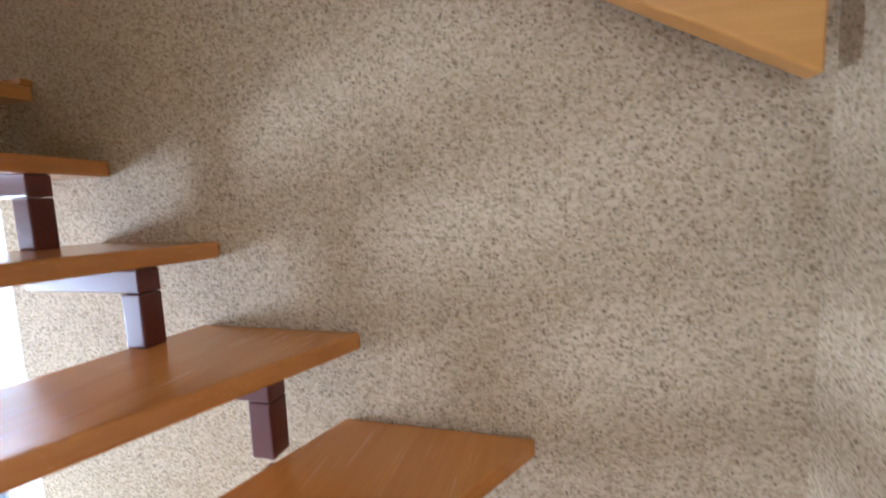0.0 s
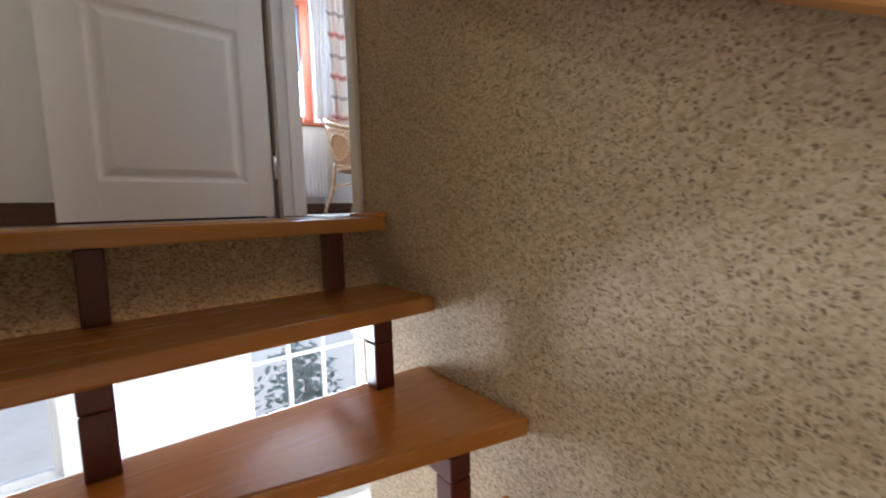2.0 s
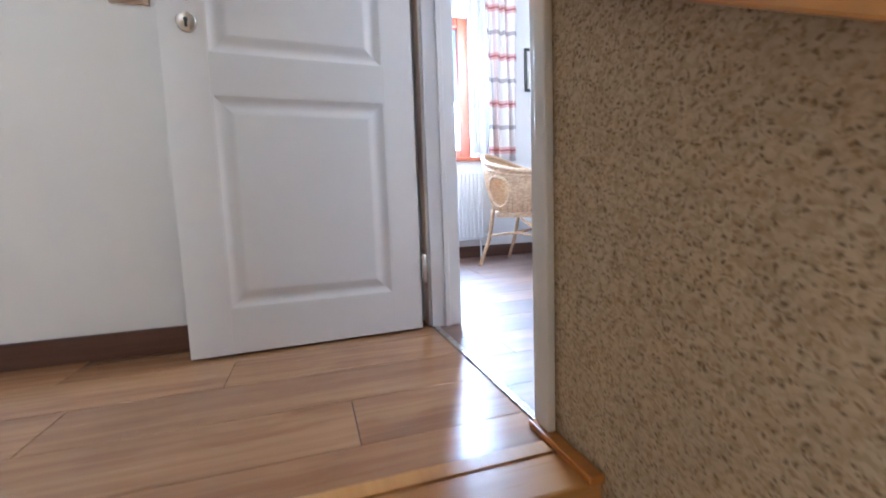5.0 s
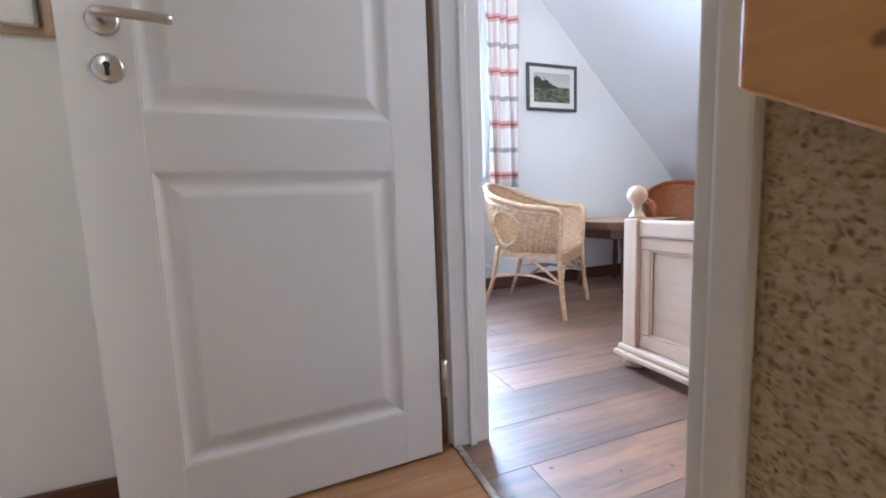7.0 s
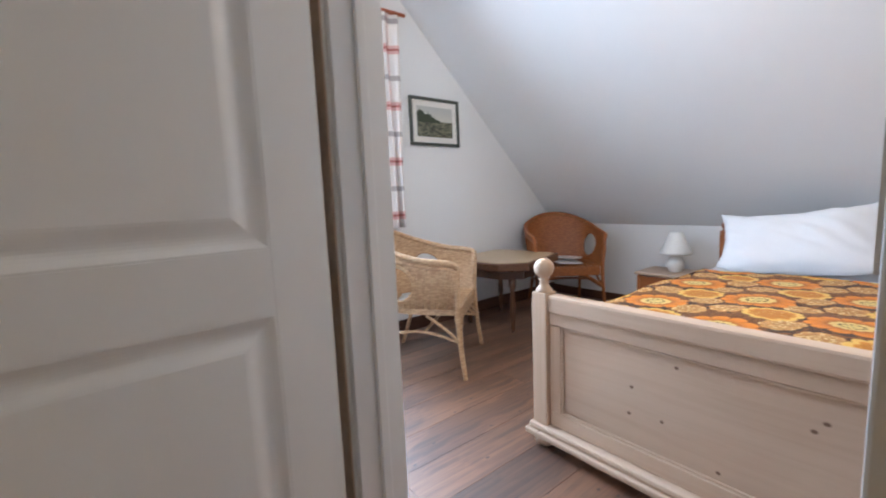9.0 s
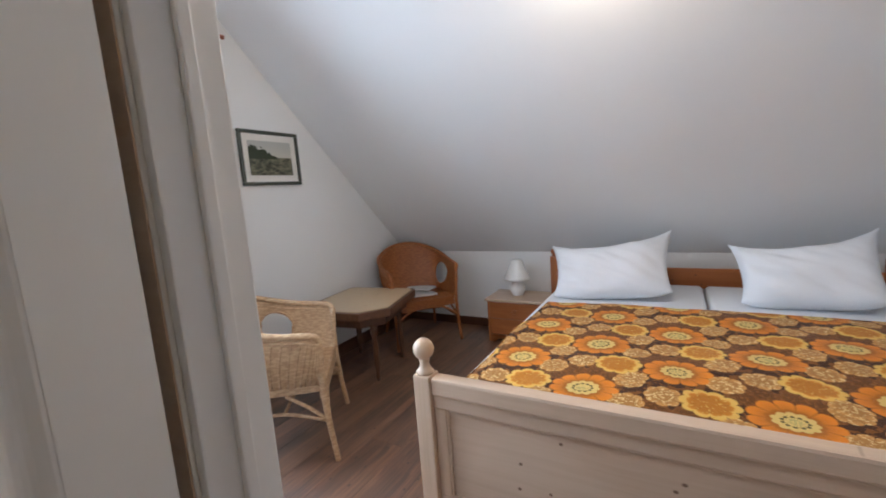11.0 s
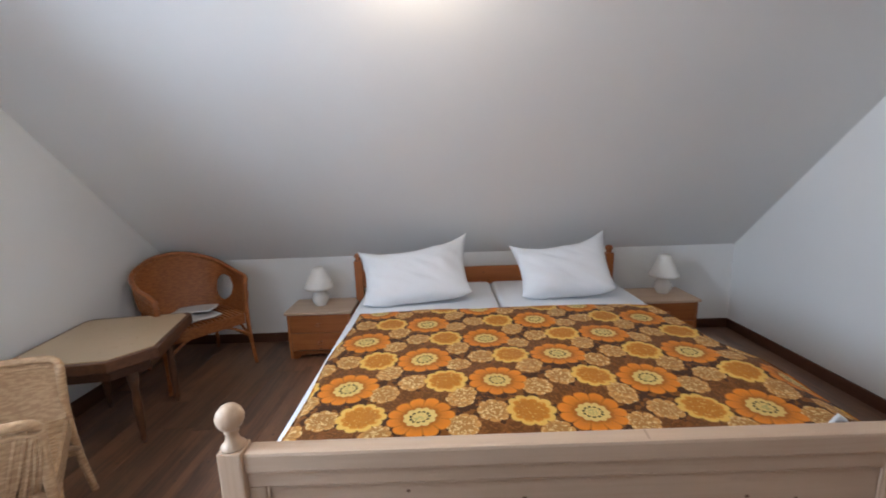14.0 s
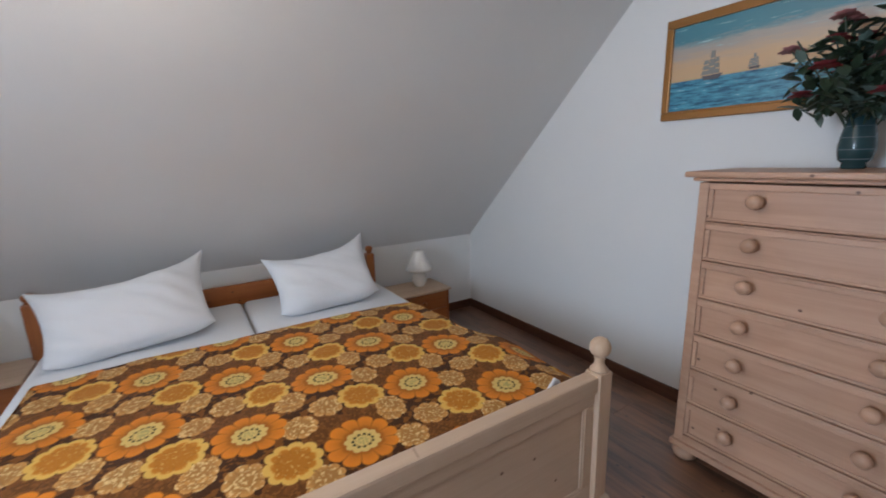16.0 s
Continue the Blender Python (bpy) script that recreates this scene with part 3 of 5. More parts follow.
def casement(name, x, y0, y1, z0, z1, cols, rows, frame, material, label):
    """A glazed frame in a wall that faces east: posts, rails, bars and panes."""
    w = tagged(new(name), label, "window", "", "structure")
    w.matrix_world = pose(x, 0, 0)
    for a in ((y0, y0 + frame, z0, z1), (y1 - frame, y1, z0, z1)):
        part("frame_post", boxed(-0.03, 0.03, *a, bevel=0.006), material, w)
    for a in ((y0 + frame, y1 - frame, z0, z0 + frame), (y0 + frame, y1 - frame, z1 - frame, z1)):
        part("frame_rail", boxed(-0.029, 0.029, *a, bevel=0.006), material, w)
    dy, dz = (y1 - y0 - 2 * frame) / cols, (z1 - z0 - 2 * frame) / rows
    for i in range(1, cols):
        part("bar", boxed(-0.02, 0.02, y0 + frame + i * dy - 0.018, y0 + frame + i * dy + 0.018, z0 + frame, z1 - frame, bevel=0.004), material, w)
    for j in range(1, rows):
        part("bar", boxed(-0.018, 0.018, y0 + frame, y1 - frame, z0 + frame + j * dz - 0.016, z0 + frame + j * dz + 0.016, bevel=0.004), material, w)
    for i in range(cols):
        for j in range(rows):
            g = part("pane", boxed(-0.004, 0.004, y0 + frame + i * dy + 0.002, y0 + frame + (i + 1) * dy - 0.002, z0 + frame + j * dz + 0.002, z0 + frame + (j + 1) * dz - 0.002), M_GLASS, w)
            g.visible_shadow = False
    return w


casement("window_1", WEST - 0.17, WY0, WY1, WZ0, WZ1, 2, 1, 0.085, M_WINWOOD, "Red-brown wooden window in the gable wall")
casement("window_2", LW - 0.07, 1.62, 2.70, LOW + 0.01, -0.52, 3, 3, 0.06, M_DOOR, "White glazed porch screen in the lower hall")
casement("window_3", LW - 0.07, -0.22, 0.46, -1.72, -0.80, 1, 1, 0.05, M_DOOR, "White lower hall window")
sill = structure("window_sill", boxed(WEST - 0.14, WEST + 0.035, WY0 - 0.03, WY1 + 0.03, WZ0 - 0.025, WZ0 + 0.004, bevel=0.006), M_WINWOOD, "Red-brown wooden window sill")

# outdoors
bm = bmesh.new()
grid(bm, lambda u, v: (-400 + 800 * u, -400 + 800 * v, LOW - 0.15), 8, 8)
# assumed ground, coloured pale so that the view through the panes is bright
structure("ground", bm, M_YARD, "Pale ground round the house, made light to brighten the window view")

# skirting boards
structure("baseboard_north", boxed(WEST + 0.002, EAST - 0.002, KNEE_Y - 0.014, KNEE_Y - 0.001, 0.0, 0.075, bevel=0.003), M_SKIRTX, "Dark brown wooden skirting board")
structure("baseboard_east", boxed(EAST - 0.014, EAST - 0.001, ROOM + 0.03, KNEE_Y - 0.016, 0.0, 0.075, bevel=0.003), M_SKIRT, "Dark brown wooden skirting board")
structure("baseboard_west", boxed(WEST + 0.001, WEST + 0.014, ROOM + 0.03, KNEE_Y - 0.016, 0.0, 0.095, bevel=0.003), M_SKIRT, "Dark brown wooden skirting board")
structure("baseboard_landing", boxed(HALL_W + 0.001, HALL_W + 0.014, SOUTH, WALL - 0.06, 0.0, 0.080, bevel=0.003), M_SKIRT, "Dark brown wooden landing skirting board")

# ---- bedroom door: lining, casing and leaf ----
lining = tagged(new("door_frame"), "White lacquered door lining and casing", "door frame", "", "structure")
for x0, x1, y1 in ((DOOR_L - 0.02, DOOR_L, 1.583), (DOOR_R, DOOR_R + 0.02, ROOM + 0.012)):
    part("jamb", boxed(x0, x1, WALL - 0.012, y1, 0.0, DOOR_H, bevel=0.003), M_DOOR, lining)
part("head", boxed(DOOR_L - 0.02, DOOR_R + 0.02, WALL - 0.012, ROOM + 0.014, DOOR_H, DOOR_H + 0.02, bevel=0.003), M_DOOR, lining)
part("door_stop", boxed(DOOR_L, DOOR_L + 0.012, WALL + 0.035, WALL + 0.055, 0.0, DOOR_H - 0.012, bevel=0.003), M_DOOR, lining)
for x0, x1 in ((DOOR_L - 0.075, DOOR_L - 0.021), (DOOR_R + 0.021, DOOR_R + 0.060)):
    part("casing", boxed(x0, x1, WALL - 0.018, WALL - 0.001, 0.0, DOOR_H + 0.07, bevel=0.005), M_DOOR, lining)
part("casing", boxed(DOOR_L - 0.02, DOOR_R + 0.02, WALL - 0.018, WALL - 0.001, DOOR_H + 0.021, DOOR_H + 0.07, bevel=0.005), M_DOOR, lining)
for x in (DOOR_R - 0.004,):
    part("strike_plate", boxed(x, x + 0.005, WALL + 0.004, WALL + 0.026, 0.90, 1.12), M_CHROME, lining, "Nickel strike plate")
part("rebate", boxed(DOOR_L - 0.074, DOOR_L - 0.022, WALL - 0.0205, WALL - 0.0182, 0.0, DOOR_H), M_NSTOP, lining, "Tan wooden hinge rebate")
structure("threshold", boxed(DOOR_L, DOOR_R, WALL - 0.010, WALL + 0.008, 0.001, 0.006, bevel=0.002), M_BRASS, "Flat metal threshold strip in the doorway")


def panel_door(name, m, w, h, panels, label):
    """A leaf that hinges at local y = 0 and reaches to y = -w; its face looks along +x."""
    d = tagged(new(name), label, "door", "", "structure")
    d.matrix_world = m
    th = 0.040
    ys = [-w, panels[0][0] - w, panels[0][1] - w, 0.0]
    part("stile", boxed(-th, 0, ys[0], ys[1], 0.008, h, bevel=0.0006), M_DOOR, d)
    part("stile", boxed(-th, 0, ys[2], ys[3], 0.008, h, bevel=0.0006), M_DOOR, d)
    zs = [0.008] + [z for p in panels for z in p[2:]] + [h]
    for a, b in zip(zs[::2], zs[1::2]):
        part("rail", boxed(-th, -0.0001, ys[1], ys[2], a, b, bevel=0.0004), M_DOOR, d)
    for y0, y1, z0, z1 in panels:
        y0, y1 = y0 - w, y1 - w
        bm = bmesh.new()
        # sunk moulding, then a raised field
        loops = []
        prof = [(0.0, -0.001)] + [(0.004 + 0.052 * k / 10, -0.001 - 0.0075 * math.sin(math.pi * (k / 10) ** 0.8) ** 1.5) for k in range(11)]
        for inset, depth in prof:
            loops.append([bm.verts.new((depth, y, z)) for y, z in ((y0 + inset, z0 + inset), (y1 - inset, z0 + inset), (y1 - inset, z1 - inset), (y0 + inset, z1 - inset))])
        for a, b in zip(loops, loops[1:]):
            for i in range(4):
                bm.faces.new((a[i], a[(i + 1) % 4], b[(i + 1) % 4], b[i]))
        bm.faces.new(loops[-1])
        back = [bm.verts.new((-th, y, z)) for y, z in ((y0, z0), (y1, z0), (y1, z1), (y0, z1))]
        for i in range(4):
            bm.faces.new((loops[0][i], loops[0][(i + 1) % 4], back[(i + 1) % 4], back[i]))
        bm.faces.new(back[::-1])
        part("panel", bm, M_DOOR, d)
    return d


leaf = panel_door("door_1", pose(-0.438, WALL - 0.052, 0, 0, 0, 2.6), 0.716, 2.0, [(0.115, 0.615, 0.145, 0.775), (0.115, 0.615, 0.885, 1.36), (0.115, 0.615, 1.47, 1.88)], "White panelled bedroom door standing open against the wall")
KY = -0.645
for z, r in ((1.047, 0.026), (0.963, 0.026)):
    part("rosette", lathe(bmesh.new(), [(0.001, 0.0), (r, 0.0), (r, 0.006), (r - 0.004, 0.009), (0.001, 0.009)], 28, (0, KY, z), 0), M_CHROME, leaf, "Round nickel rosette", True)
handle = part("door_handle", tube(bmesh.new(), curve_points([(0.005, KY, 1.047), (0.040, KY, 1.047), (0.050, KY + 0.012, 1.047), (0.052, KY + 0.060, 1.046), (0.050, KY + 0.118, 1.044)], 22), 0.009, 12), M_CHROME, leaf, "Nickel lever handle", True)
bm = boxed(0.0085, 0.0105, KY - 0.0035, KY + 0.0035, 0.948, 0.964)
lathe(bm, [(0.001, 0.0085), (0.0055, 0.0085), (0.0055, 0.0105), (0.001, 0.0105)], 14, (0, KY, 0.968), 0)
part("keyhole", bm, M_BLACK, leaf, "Dark keyhole")
for z in (0.22, 1.78):
    part("hinge", lathe(bmesh.new(), [(0.001, z - 0.05), (0.008, z - 0.05), (0.008, z + 0.05), (0.001, z + 0.05)], 12, (0.006, 0.012, 0)), M_CHROME, leaf, "Nickel hinge barrel", True)

# ---- stairs ----
stairs = thing("staircase", pose(0, 0, 0), "Open winding staircase with orange beech treads on brown steel", "staircase")
TH = 0.038
TREADS = [
    [(0.670, WALL), (0.690, PIER_Y), (0.385, PIER_Y), (0.385, WALL)],
    [(0.968, WALL), (0.765, PIER_Y), (0.600, PIER_Y), (0.600, WALL)],
    [(1.307, WALL), (0.985, PIER_Y), (0.790, PIER_Y), (0.905, WALL)],
    [(1.670, WALL), (1.175, PIER_Y), (0.990, PIER_Y), (1.262, WALL)],
    [(STAIR_E, WALL), (STAIR_E, 1.26), (1.225, 0.63), (1.165, PIER_Y), (1.60, WALL)],
    [(STAIR_E, 1.32), (STAIR_E, 0.84), (1.225, 0.47), (1.225, 0.65)],
]
y = 0.52
while len(TREADS) < 13:
    TREADS.append([(STAIR_E, y + (0.36 if len(TREADS) == 6 else 0.05)), (STAIR_E, y - 0.25), (1.225, y - 0.25), (1.225, y + 0.02)])
    y -= 0.25
for i, poly in enumerate(TREADS):
    z = -RISE * (i + 1)
    poly = [(min(x, STAIR_E - 0.004), min(yy, WALL - 0.004)) for x, yy in poly]
    part("tread", prism(bmesh.new(), poly, z - TH, z, 0.006), M_TREAD, stairs)
# square steel tube in zigzag: an upright behind each tread and an arm under it
T = 0.024
for side, (ya, xs) in enumerate(((1.335, [0.395, 0.640, 0.905, 1.180]), (0.825, [0.395, 0.632, 0.80, 1.02]))):
    for i, x in enumerate(xs):
        ztop = -RISE * i - TH
        part("upright", boxed(x - T, x + T, ya - T, ya + T, -RISE * (i + 1), ztop - (0.001 if i == 0 else 0.0495), bevel=0.004), M_STEEL, stairs)
        xn = xs[i + 1] if i + 1 < len(xs) else x + 0.25
        part("arm", boxed(x - T, xn + T, ya - T, ya + T, -RISE * (i + 1) - TH - 0.048, -RISE * (i + 1) - TH - 0.001, bevel=0.004), M_STEEL, stairs)
for x in (1.38, 1.95):
    for i in range(5, 13):
        yy = 0.55 - 0.25 * (i - 6)
        part("upright", boxed(x - T, x + T, yy - T, yy + T, -RISE * (i + 1), -RISE * i - TH - 0.001, bevel=0.004), M_STEEL, stairs)
part("nosing", prism(bmesh.new(), [(0.352, PIER_Y + 0.002), (0.445, PIER_Y + 0.002), (0.445, WALL - 0.002), (0.352, WALL - 0.002)], -TH, 0.0, 0.006), M_NOSE, stairs, "Honey-coloured landing nosing")
part("edge_trim", prism(bmesh.new(), [(0.318, PIER_Y + 0.004), (0.352, PIER_Y + 0.004), (0.352, WALL - 0.03), (0.318, WALL - 0.03)], -0.010, 0.003, 0.001), M_RAIL, stairs, "Pale wooden edge strip")
part("wall_strip", boxed(0.262, 0.45, WALL - 0.028, WALL - 0.002, 0.0, 0.014, bevel=0.003), M_TREAD, stairs, "Small orange beech strip at the wall")

# plank handrail on the wall
rail = thing("handrail", pose(0, 0, 0), "Wide honey-coloured pine plank handrail on the stairwell wall", "handrail")
SL = -0.540


def plank(bm, p0, p1, h, y0, y1, swap=False):
    pts = [(p0[0], p0[1]), (p1[0], p1[1]), (p1[0], p1[1] + h), (p0[0], p0[1] + h)]
    a = [bm.verts.new((y0, s, z) if swap else (s, y0, z)) for s, z in pts]
    b = [bm.verts.new((y1, s, z) if swap else (s, y1, z)) for s, z in pts]
    fs = [bm.faces.new(a), bm.faces.new(b[::-1])] + [bm.faces.new((a[i], a[(i + 1) % 4], b[(i + 1) % 4], b[i])) for i in range(4)]
    bmesh.ops.bevel(bm, geom=list({e for f in fs for e in f.edges}), offset=0.006, segments=3, profile=0.6, affect="EDGES")
    return bm


X0, Z0, X1 = 0.334, 0.773, 2.070
part("board", plank(bmesh.new(), (X0, Z0), (X1, Z0 + SL * (X1 - X0)), 0.155, WALL - 0.070, WALL - 0.028), M_RAIL, rail)
for x in (0.62, 1.27, 1.915):
    zc = Z0 + SL * (x - X0) + 0.075
    part("spacer", lathe(bmesh.new(), [(0.001, -0.029), (0.02, -0.029), (0.02, 0.0), (0.001, 0.0)], 14, (x, WALL, zc), 1), M_STEEL, rail)
    part("plug", lathe(bmesh.new(), [(0.001, -0.0725), (0.012, -0.0725), (0.012, -0.068), (0.001, -0.068)], 16, (x, WALL, zc), 1), M_TREAD, rail, "Round wooden screw plug")
part("board", plank(bmesh.new(), (1.26, -0.27), (-1.2, -0.27 - 0.70 * 2.46), 0.155, STAIR_E - 0.070, STAIR_E - 0.028, True), M_RAIL, rail)
for yy in (1.1, 0.2, -0.9):
    part("spacer", lathe(bmesh.new(), [(0.001, -0.029), (0.02, -0.029), (0.02, 0.0), (0.001, 0.0)], 14, (STAIR_E, yy, -0.27 - 0.70 * (1.26 - yy) + 0.075), 0), M_STEEL, rail)


# ---- bed ----
BX0, BX1, BF, BH = -0.672, 1.198, 2.357, 4.440
bed = thing("double_bed", pose(0, 0, 0), "Whitewashed pine double bed with ball-topped posts", "bed")
for x in (BX0, BX1):
    post = part("foot_post", boxed(x - 0.033, x + 0.033, BF - 0.033, BF + 0.033, 0.09, 0.600, bevel=0.006), M_BEDV, bed)
    part("finial", lathe(bmesh.new(), [(0.001, 0.598), (0.031, 0.600), (0.032, 0.607), (0.024, 0.614), (0.018, 0.626), (0.016, 0.640), (0.020, 0.647), (0.016, 0.653), (0.021, 0.657), (0.030, 0.665), (0.036, 0.679), (0.037, 0.691), (0.033, 0.706), (0.023, 0.718), (0.011, 0.725), (0.001, 0.726)], 24, (x, BF, 0)), M_BEDV, post, "", True)
    part("bun_foot", lathe(bmesh.new(), [(0.001, 0.0), (0.030, 0.0), (0.042, 0.010), (0.046, 0.024), (0.040, 0.038), (0.028, 0.044), (0.001, 0.044)], 20, (x, BF, 0)), M_BEDV, bed, "", True)
fx0, fx1 = BX0 + 0.033, BX1 - 0.033
part("top_rail", boxed(fx0, fx1, BF - 0.026, BF + 0.030, 0.530, 0.594, bevel=0.010), M_BED, bed)
part("upper_rail", boxed(fx0, fx1, BF - 0.014, BF + 0.014, 0.482, 0.529, bevel=0.004), M_BED, bed)
part("lower_rail", boxed(fx0, fx1, BF - 0.014, BF + 0.014, 0.092, 0.147, bevel=0.004), M_BED, bed)
for a, b in ((fx0, fx0 + 0.046), (fx1 - 0.046, fx1)):
    part("stile", boxed(a, b, BF - 0.0135, BF + 0.014, 0.148, 0.481, bevel=0.004), M_BEDV, bed)
part("foot_panel", boxed(fx0 + 0.047, fx1 - 0.047, BF - 0.001, BF + 0.010, 0.147, 0.482), M_BED, bed)
for a in ((fx0 + 0.046, fx0 + 0.055, 0.148, 0.481), (fx1 - 0.055, fx1 - 0.046, 0.148, 0.481), (fx0 + 0.055, fx1 - 0.055, 0.473, 0.481), (fx0 + 0.055, fx1 - 0.055, 0.148, 0.156)):
    part("bead", boxed(a[0], a[1], BF - 0.010, BF - 0.003, a[2], a[3], bevel=0.003), M_BED, bed)
part("plinth", boxed(BX0 - 0.055, BX1 + 0.055, BF - 0.060, BF + 0.045, 0.044, 0.066, bevel=0.007), M_BED, bed)
part("plinth_moulding", boxed(BX0 - 0.044, BX1 + 0.044, BF - 0.048, BF + 0.036, 0.067, 0.090, bevel=0.009), M_BED, bed)
for x in (BX0 - 0.01, BX1 - 0.02):
    part("side_rail", boxed(x, x + 0.028, BF + 0.034, BH - 0.032, 0.16, 0.34, bevel=0.004), M_BED, bed)
for x in (-0.735, 1.185):
    post = part("head_post", boxed(x - 0.03, x + 0.03, BH - 0.03, BH + 0.03, 0.0, 0.66, bevel=0.006), M_PINEV, bed, "Orange pine headboard post")
    part("finial", lathe(bmesh.new(), [(0.001, 0.659), (0.022, 0.662), (0.018, 0.672), (0.026, 0.684), (0.030, 0.697), (0.024, 0.712), (0.001, 0.720)], 20, (x, BH, 0)), M_PINEV, post, "", True)
part("headboard_rail", boxed(-0.704, 1.154, BH - 0.012, BH + 0.012, 0.445, 0.585, bevel=0.006), M_PINE, bed, "Orange pine headboard rail")
part("headboard_rail", boxed(-0.704, 1.154, BH - 0.012, BH + 0.012, 0.22, 0.36, bevel=0.006), M_PINE, bed, "Orange pine headboard rail")


def rounded_slab(x0, x1, y0, y1, z0, z1, r):
    bm = boxed(x0, x1, y0, y1, z0, z1)
    bmesh.ops.bevel(bm, geom=list(bm.edges), offset=r, segments=4, profile=0.5, affect="EDGES")
    return bm


for i, (a, b) in enumerate(((-0.655, 0.262), (0.272, 1.165))):
    mt = thing("mattress", pose((a + b) / 2, 3.41, 0.30), "White sheeted mattress on the pine bed", "mattress", "mattresses of the bed")
    h = (b - a) / 2
    part("ticking", rounded_slab(-h, h, -0.985, 0.985, -0.12, 0.180, 0.032), M_SHEET, mt, "", True)


def crumple(x, y, k=1.0, s=0.0):
    return k * (noise.noise(Vector((x * 3.1 + s, y * 2.7, 0.3 + s))) * 0.012 + noise.noise(Vector((x * 9 + s, y * 7, 1.3))) * 0.005)


# white duvets under the bedspread and the bedspread itself
def duvet_f(u, v):
    x = -0.675 + 1.81 * u
    y = 2.40 + 1.27 * v
    edge = min(u, 1 - u) * 1.81
    z = 0.497 + crumple(x, y, 1.0, 4.0)
    if edge < 0.07:
        z -= (0.07 - edge) * 1.5
    if v > 0.94:
        z -= (v - 0.94) * 0.35
    z += 0.115 * math.exp(-((x - 1.02) / 0.055) ** 2 - ((y - 2.40) / 0.035) ** 2)
    return (x, y, z)


dv = part("duvet", sheet(duvet_f, 60, 44, 0.010), M_SHEET, None, "", True)
part("hem", tube(bmesh.new(), [Vector(duvet_f(i / 40, 1.0)) + Vector((0, 0, 0.002)) for i in range(41)], 0.007, 8), M_SHEET, dv, "Stitched white hem", True)
tagged(dv, "White cotton duvet spread under the flowered cover", "duvet")


def spread_f(u, v):
    y = 2.392 + 1.24 * v + 0.055 * math.exp(-((u - 0.885) / 0.045) ** 2) * max(0.0, 1 - 8 * v)
    right = 1.125 + 0.185 / (1 + math.exp((v - 0.46) / 0.035)) - 0.045 * v ** 10 - 0.25 * max(0.0, 0.12 - v)
    left = -0.615 + 0.040 * v + 0.010 * math.sin(9 * v)
    x = left + (right - left) * u
    z = 0.522 + crumple(x, y, 1.2, 0.0) + 0.012 * math.exp(-((x - 0.27) / 0.5) ** 2)
    drop = max(0.0, x - 1.13)
    z -= 1.3 * drop * drop * (1.0 + 0.4 * math.sin(7 * v)) + 0.15 * drop
    z += 0.018 * math.exp(-((x - 1.10) / 0.12) ** 2 - ((v - 0.40) / 0.10) ** 2)
    drop = max(0.0, -0.58 - x)
    z -= 0.5 * drop
    if v > 0.97:
        z -= (v - 0.97) * 0.25
    return (x, y + 0.010 * math.sin(11 * u) * v, z)


sp = part("bedspread", sheet(spread_f, 90, 64, 0.005), M_FLOWER, None, "", True)
for edge in ([spread_f(i / 60, 1.0) for i in range(61)], [spread_f(0.0, i / 40) for i in range(41)], [spread_f(1.0, i / 40) for i in range(41)]):
    part("hem", tube(bmesh.new(), edge, 0.0045, 6), M_FLOWER, sp, "", True)
tagged(sp, "Retro bedspread with orange and gold blossoms on brown", "bedspread")


def pillow(m, w, h, t, lift, seed, label):
    """A soft pillow in the local x-z plane with pulled-out corners; lift raises one upper corner."""
    p = thing("pillow", m, label, "pillow", "pillows on the bed")
    bm = bmesh.new()
    N = 40

    def side(sgn):
        def f(u, v):
            a, b = 2 * u - 1, 2 * v - 1
            pinch = 1 - 0.10 * (1 - b * b) * abs(a) ** 3
            pinch2 = 1 - 0.14 * (1 - a * a) * abs(b) ** 3
            x, z = a * w / 2 * pinch * (0.90 + 0.10 * v), b * h / 2 * pinch2
            z += 0.055 * (1 - v) ** 3 * a ** 4
            z += lift * max(0, a * 0.5 + 0.5) ** 2 * (v ** 2) - 0.075 * (1 - a * a) * v * v - 0.02 * max(0, -a) * v
            body = (max(0.0, 1 - abs(a) ** 2.6) * max(0.0, 1 - abs(b) ** 2.6)) ** 0.55
            yy = sgn * (t / 2 * body + 0.004) + (0.030 * noise.noise(Vector((x * 5 + seed, z * 5, sgn * 2.0))) + 0.015 * noise.noise(Vector((x * 13 + 3 * z * 6 + seed, z * 9, sgn)))) * body
            return (x, yy, z + h / 2)
        return f
    grid(bm, side(-1), N, N)
    grid(bm, side(1), N, N)
    bmesh.ops.remove_doubles(bm, verts=bm.verts, dist=0.0001)
    # close the seam between the two sides
    edges = [e for e in bm.edges if e.is_boundary]
    bmesh.ops.bridge_loops(bm, edges=edges)
    part("cover", bm, M_SHEET, p, "", True)
    return p


pillow(pose(-0.245, 3.815, 0.492, -46, -4, 4), 0.76, 0.485, 0.21, 0.036, 1.0, "Plump white cotton pillow leaning on the headboard")
pillow(pose(0.712, 3.835, 0.492, -46, -4, -3), 0.66, 0.475, 0.21, 0.042, 7.0, "Plump white cotton pillow with a raised corner")


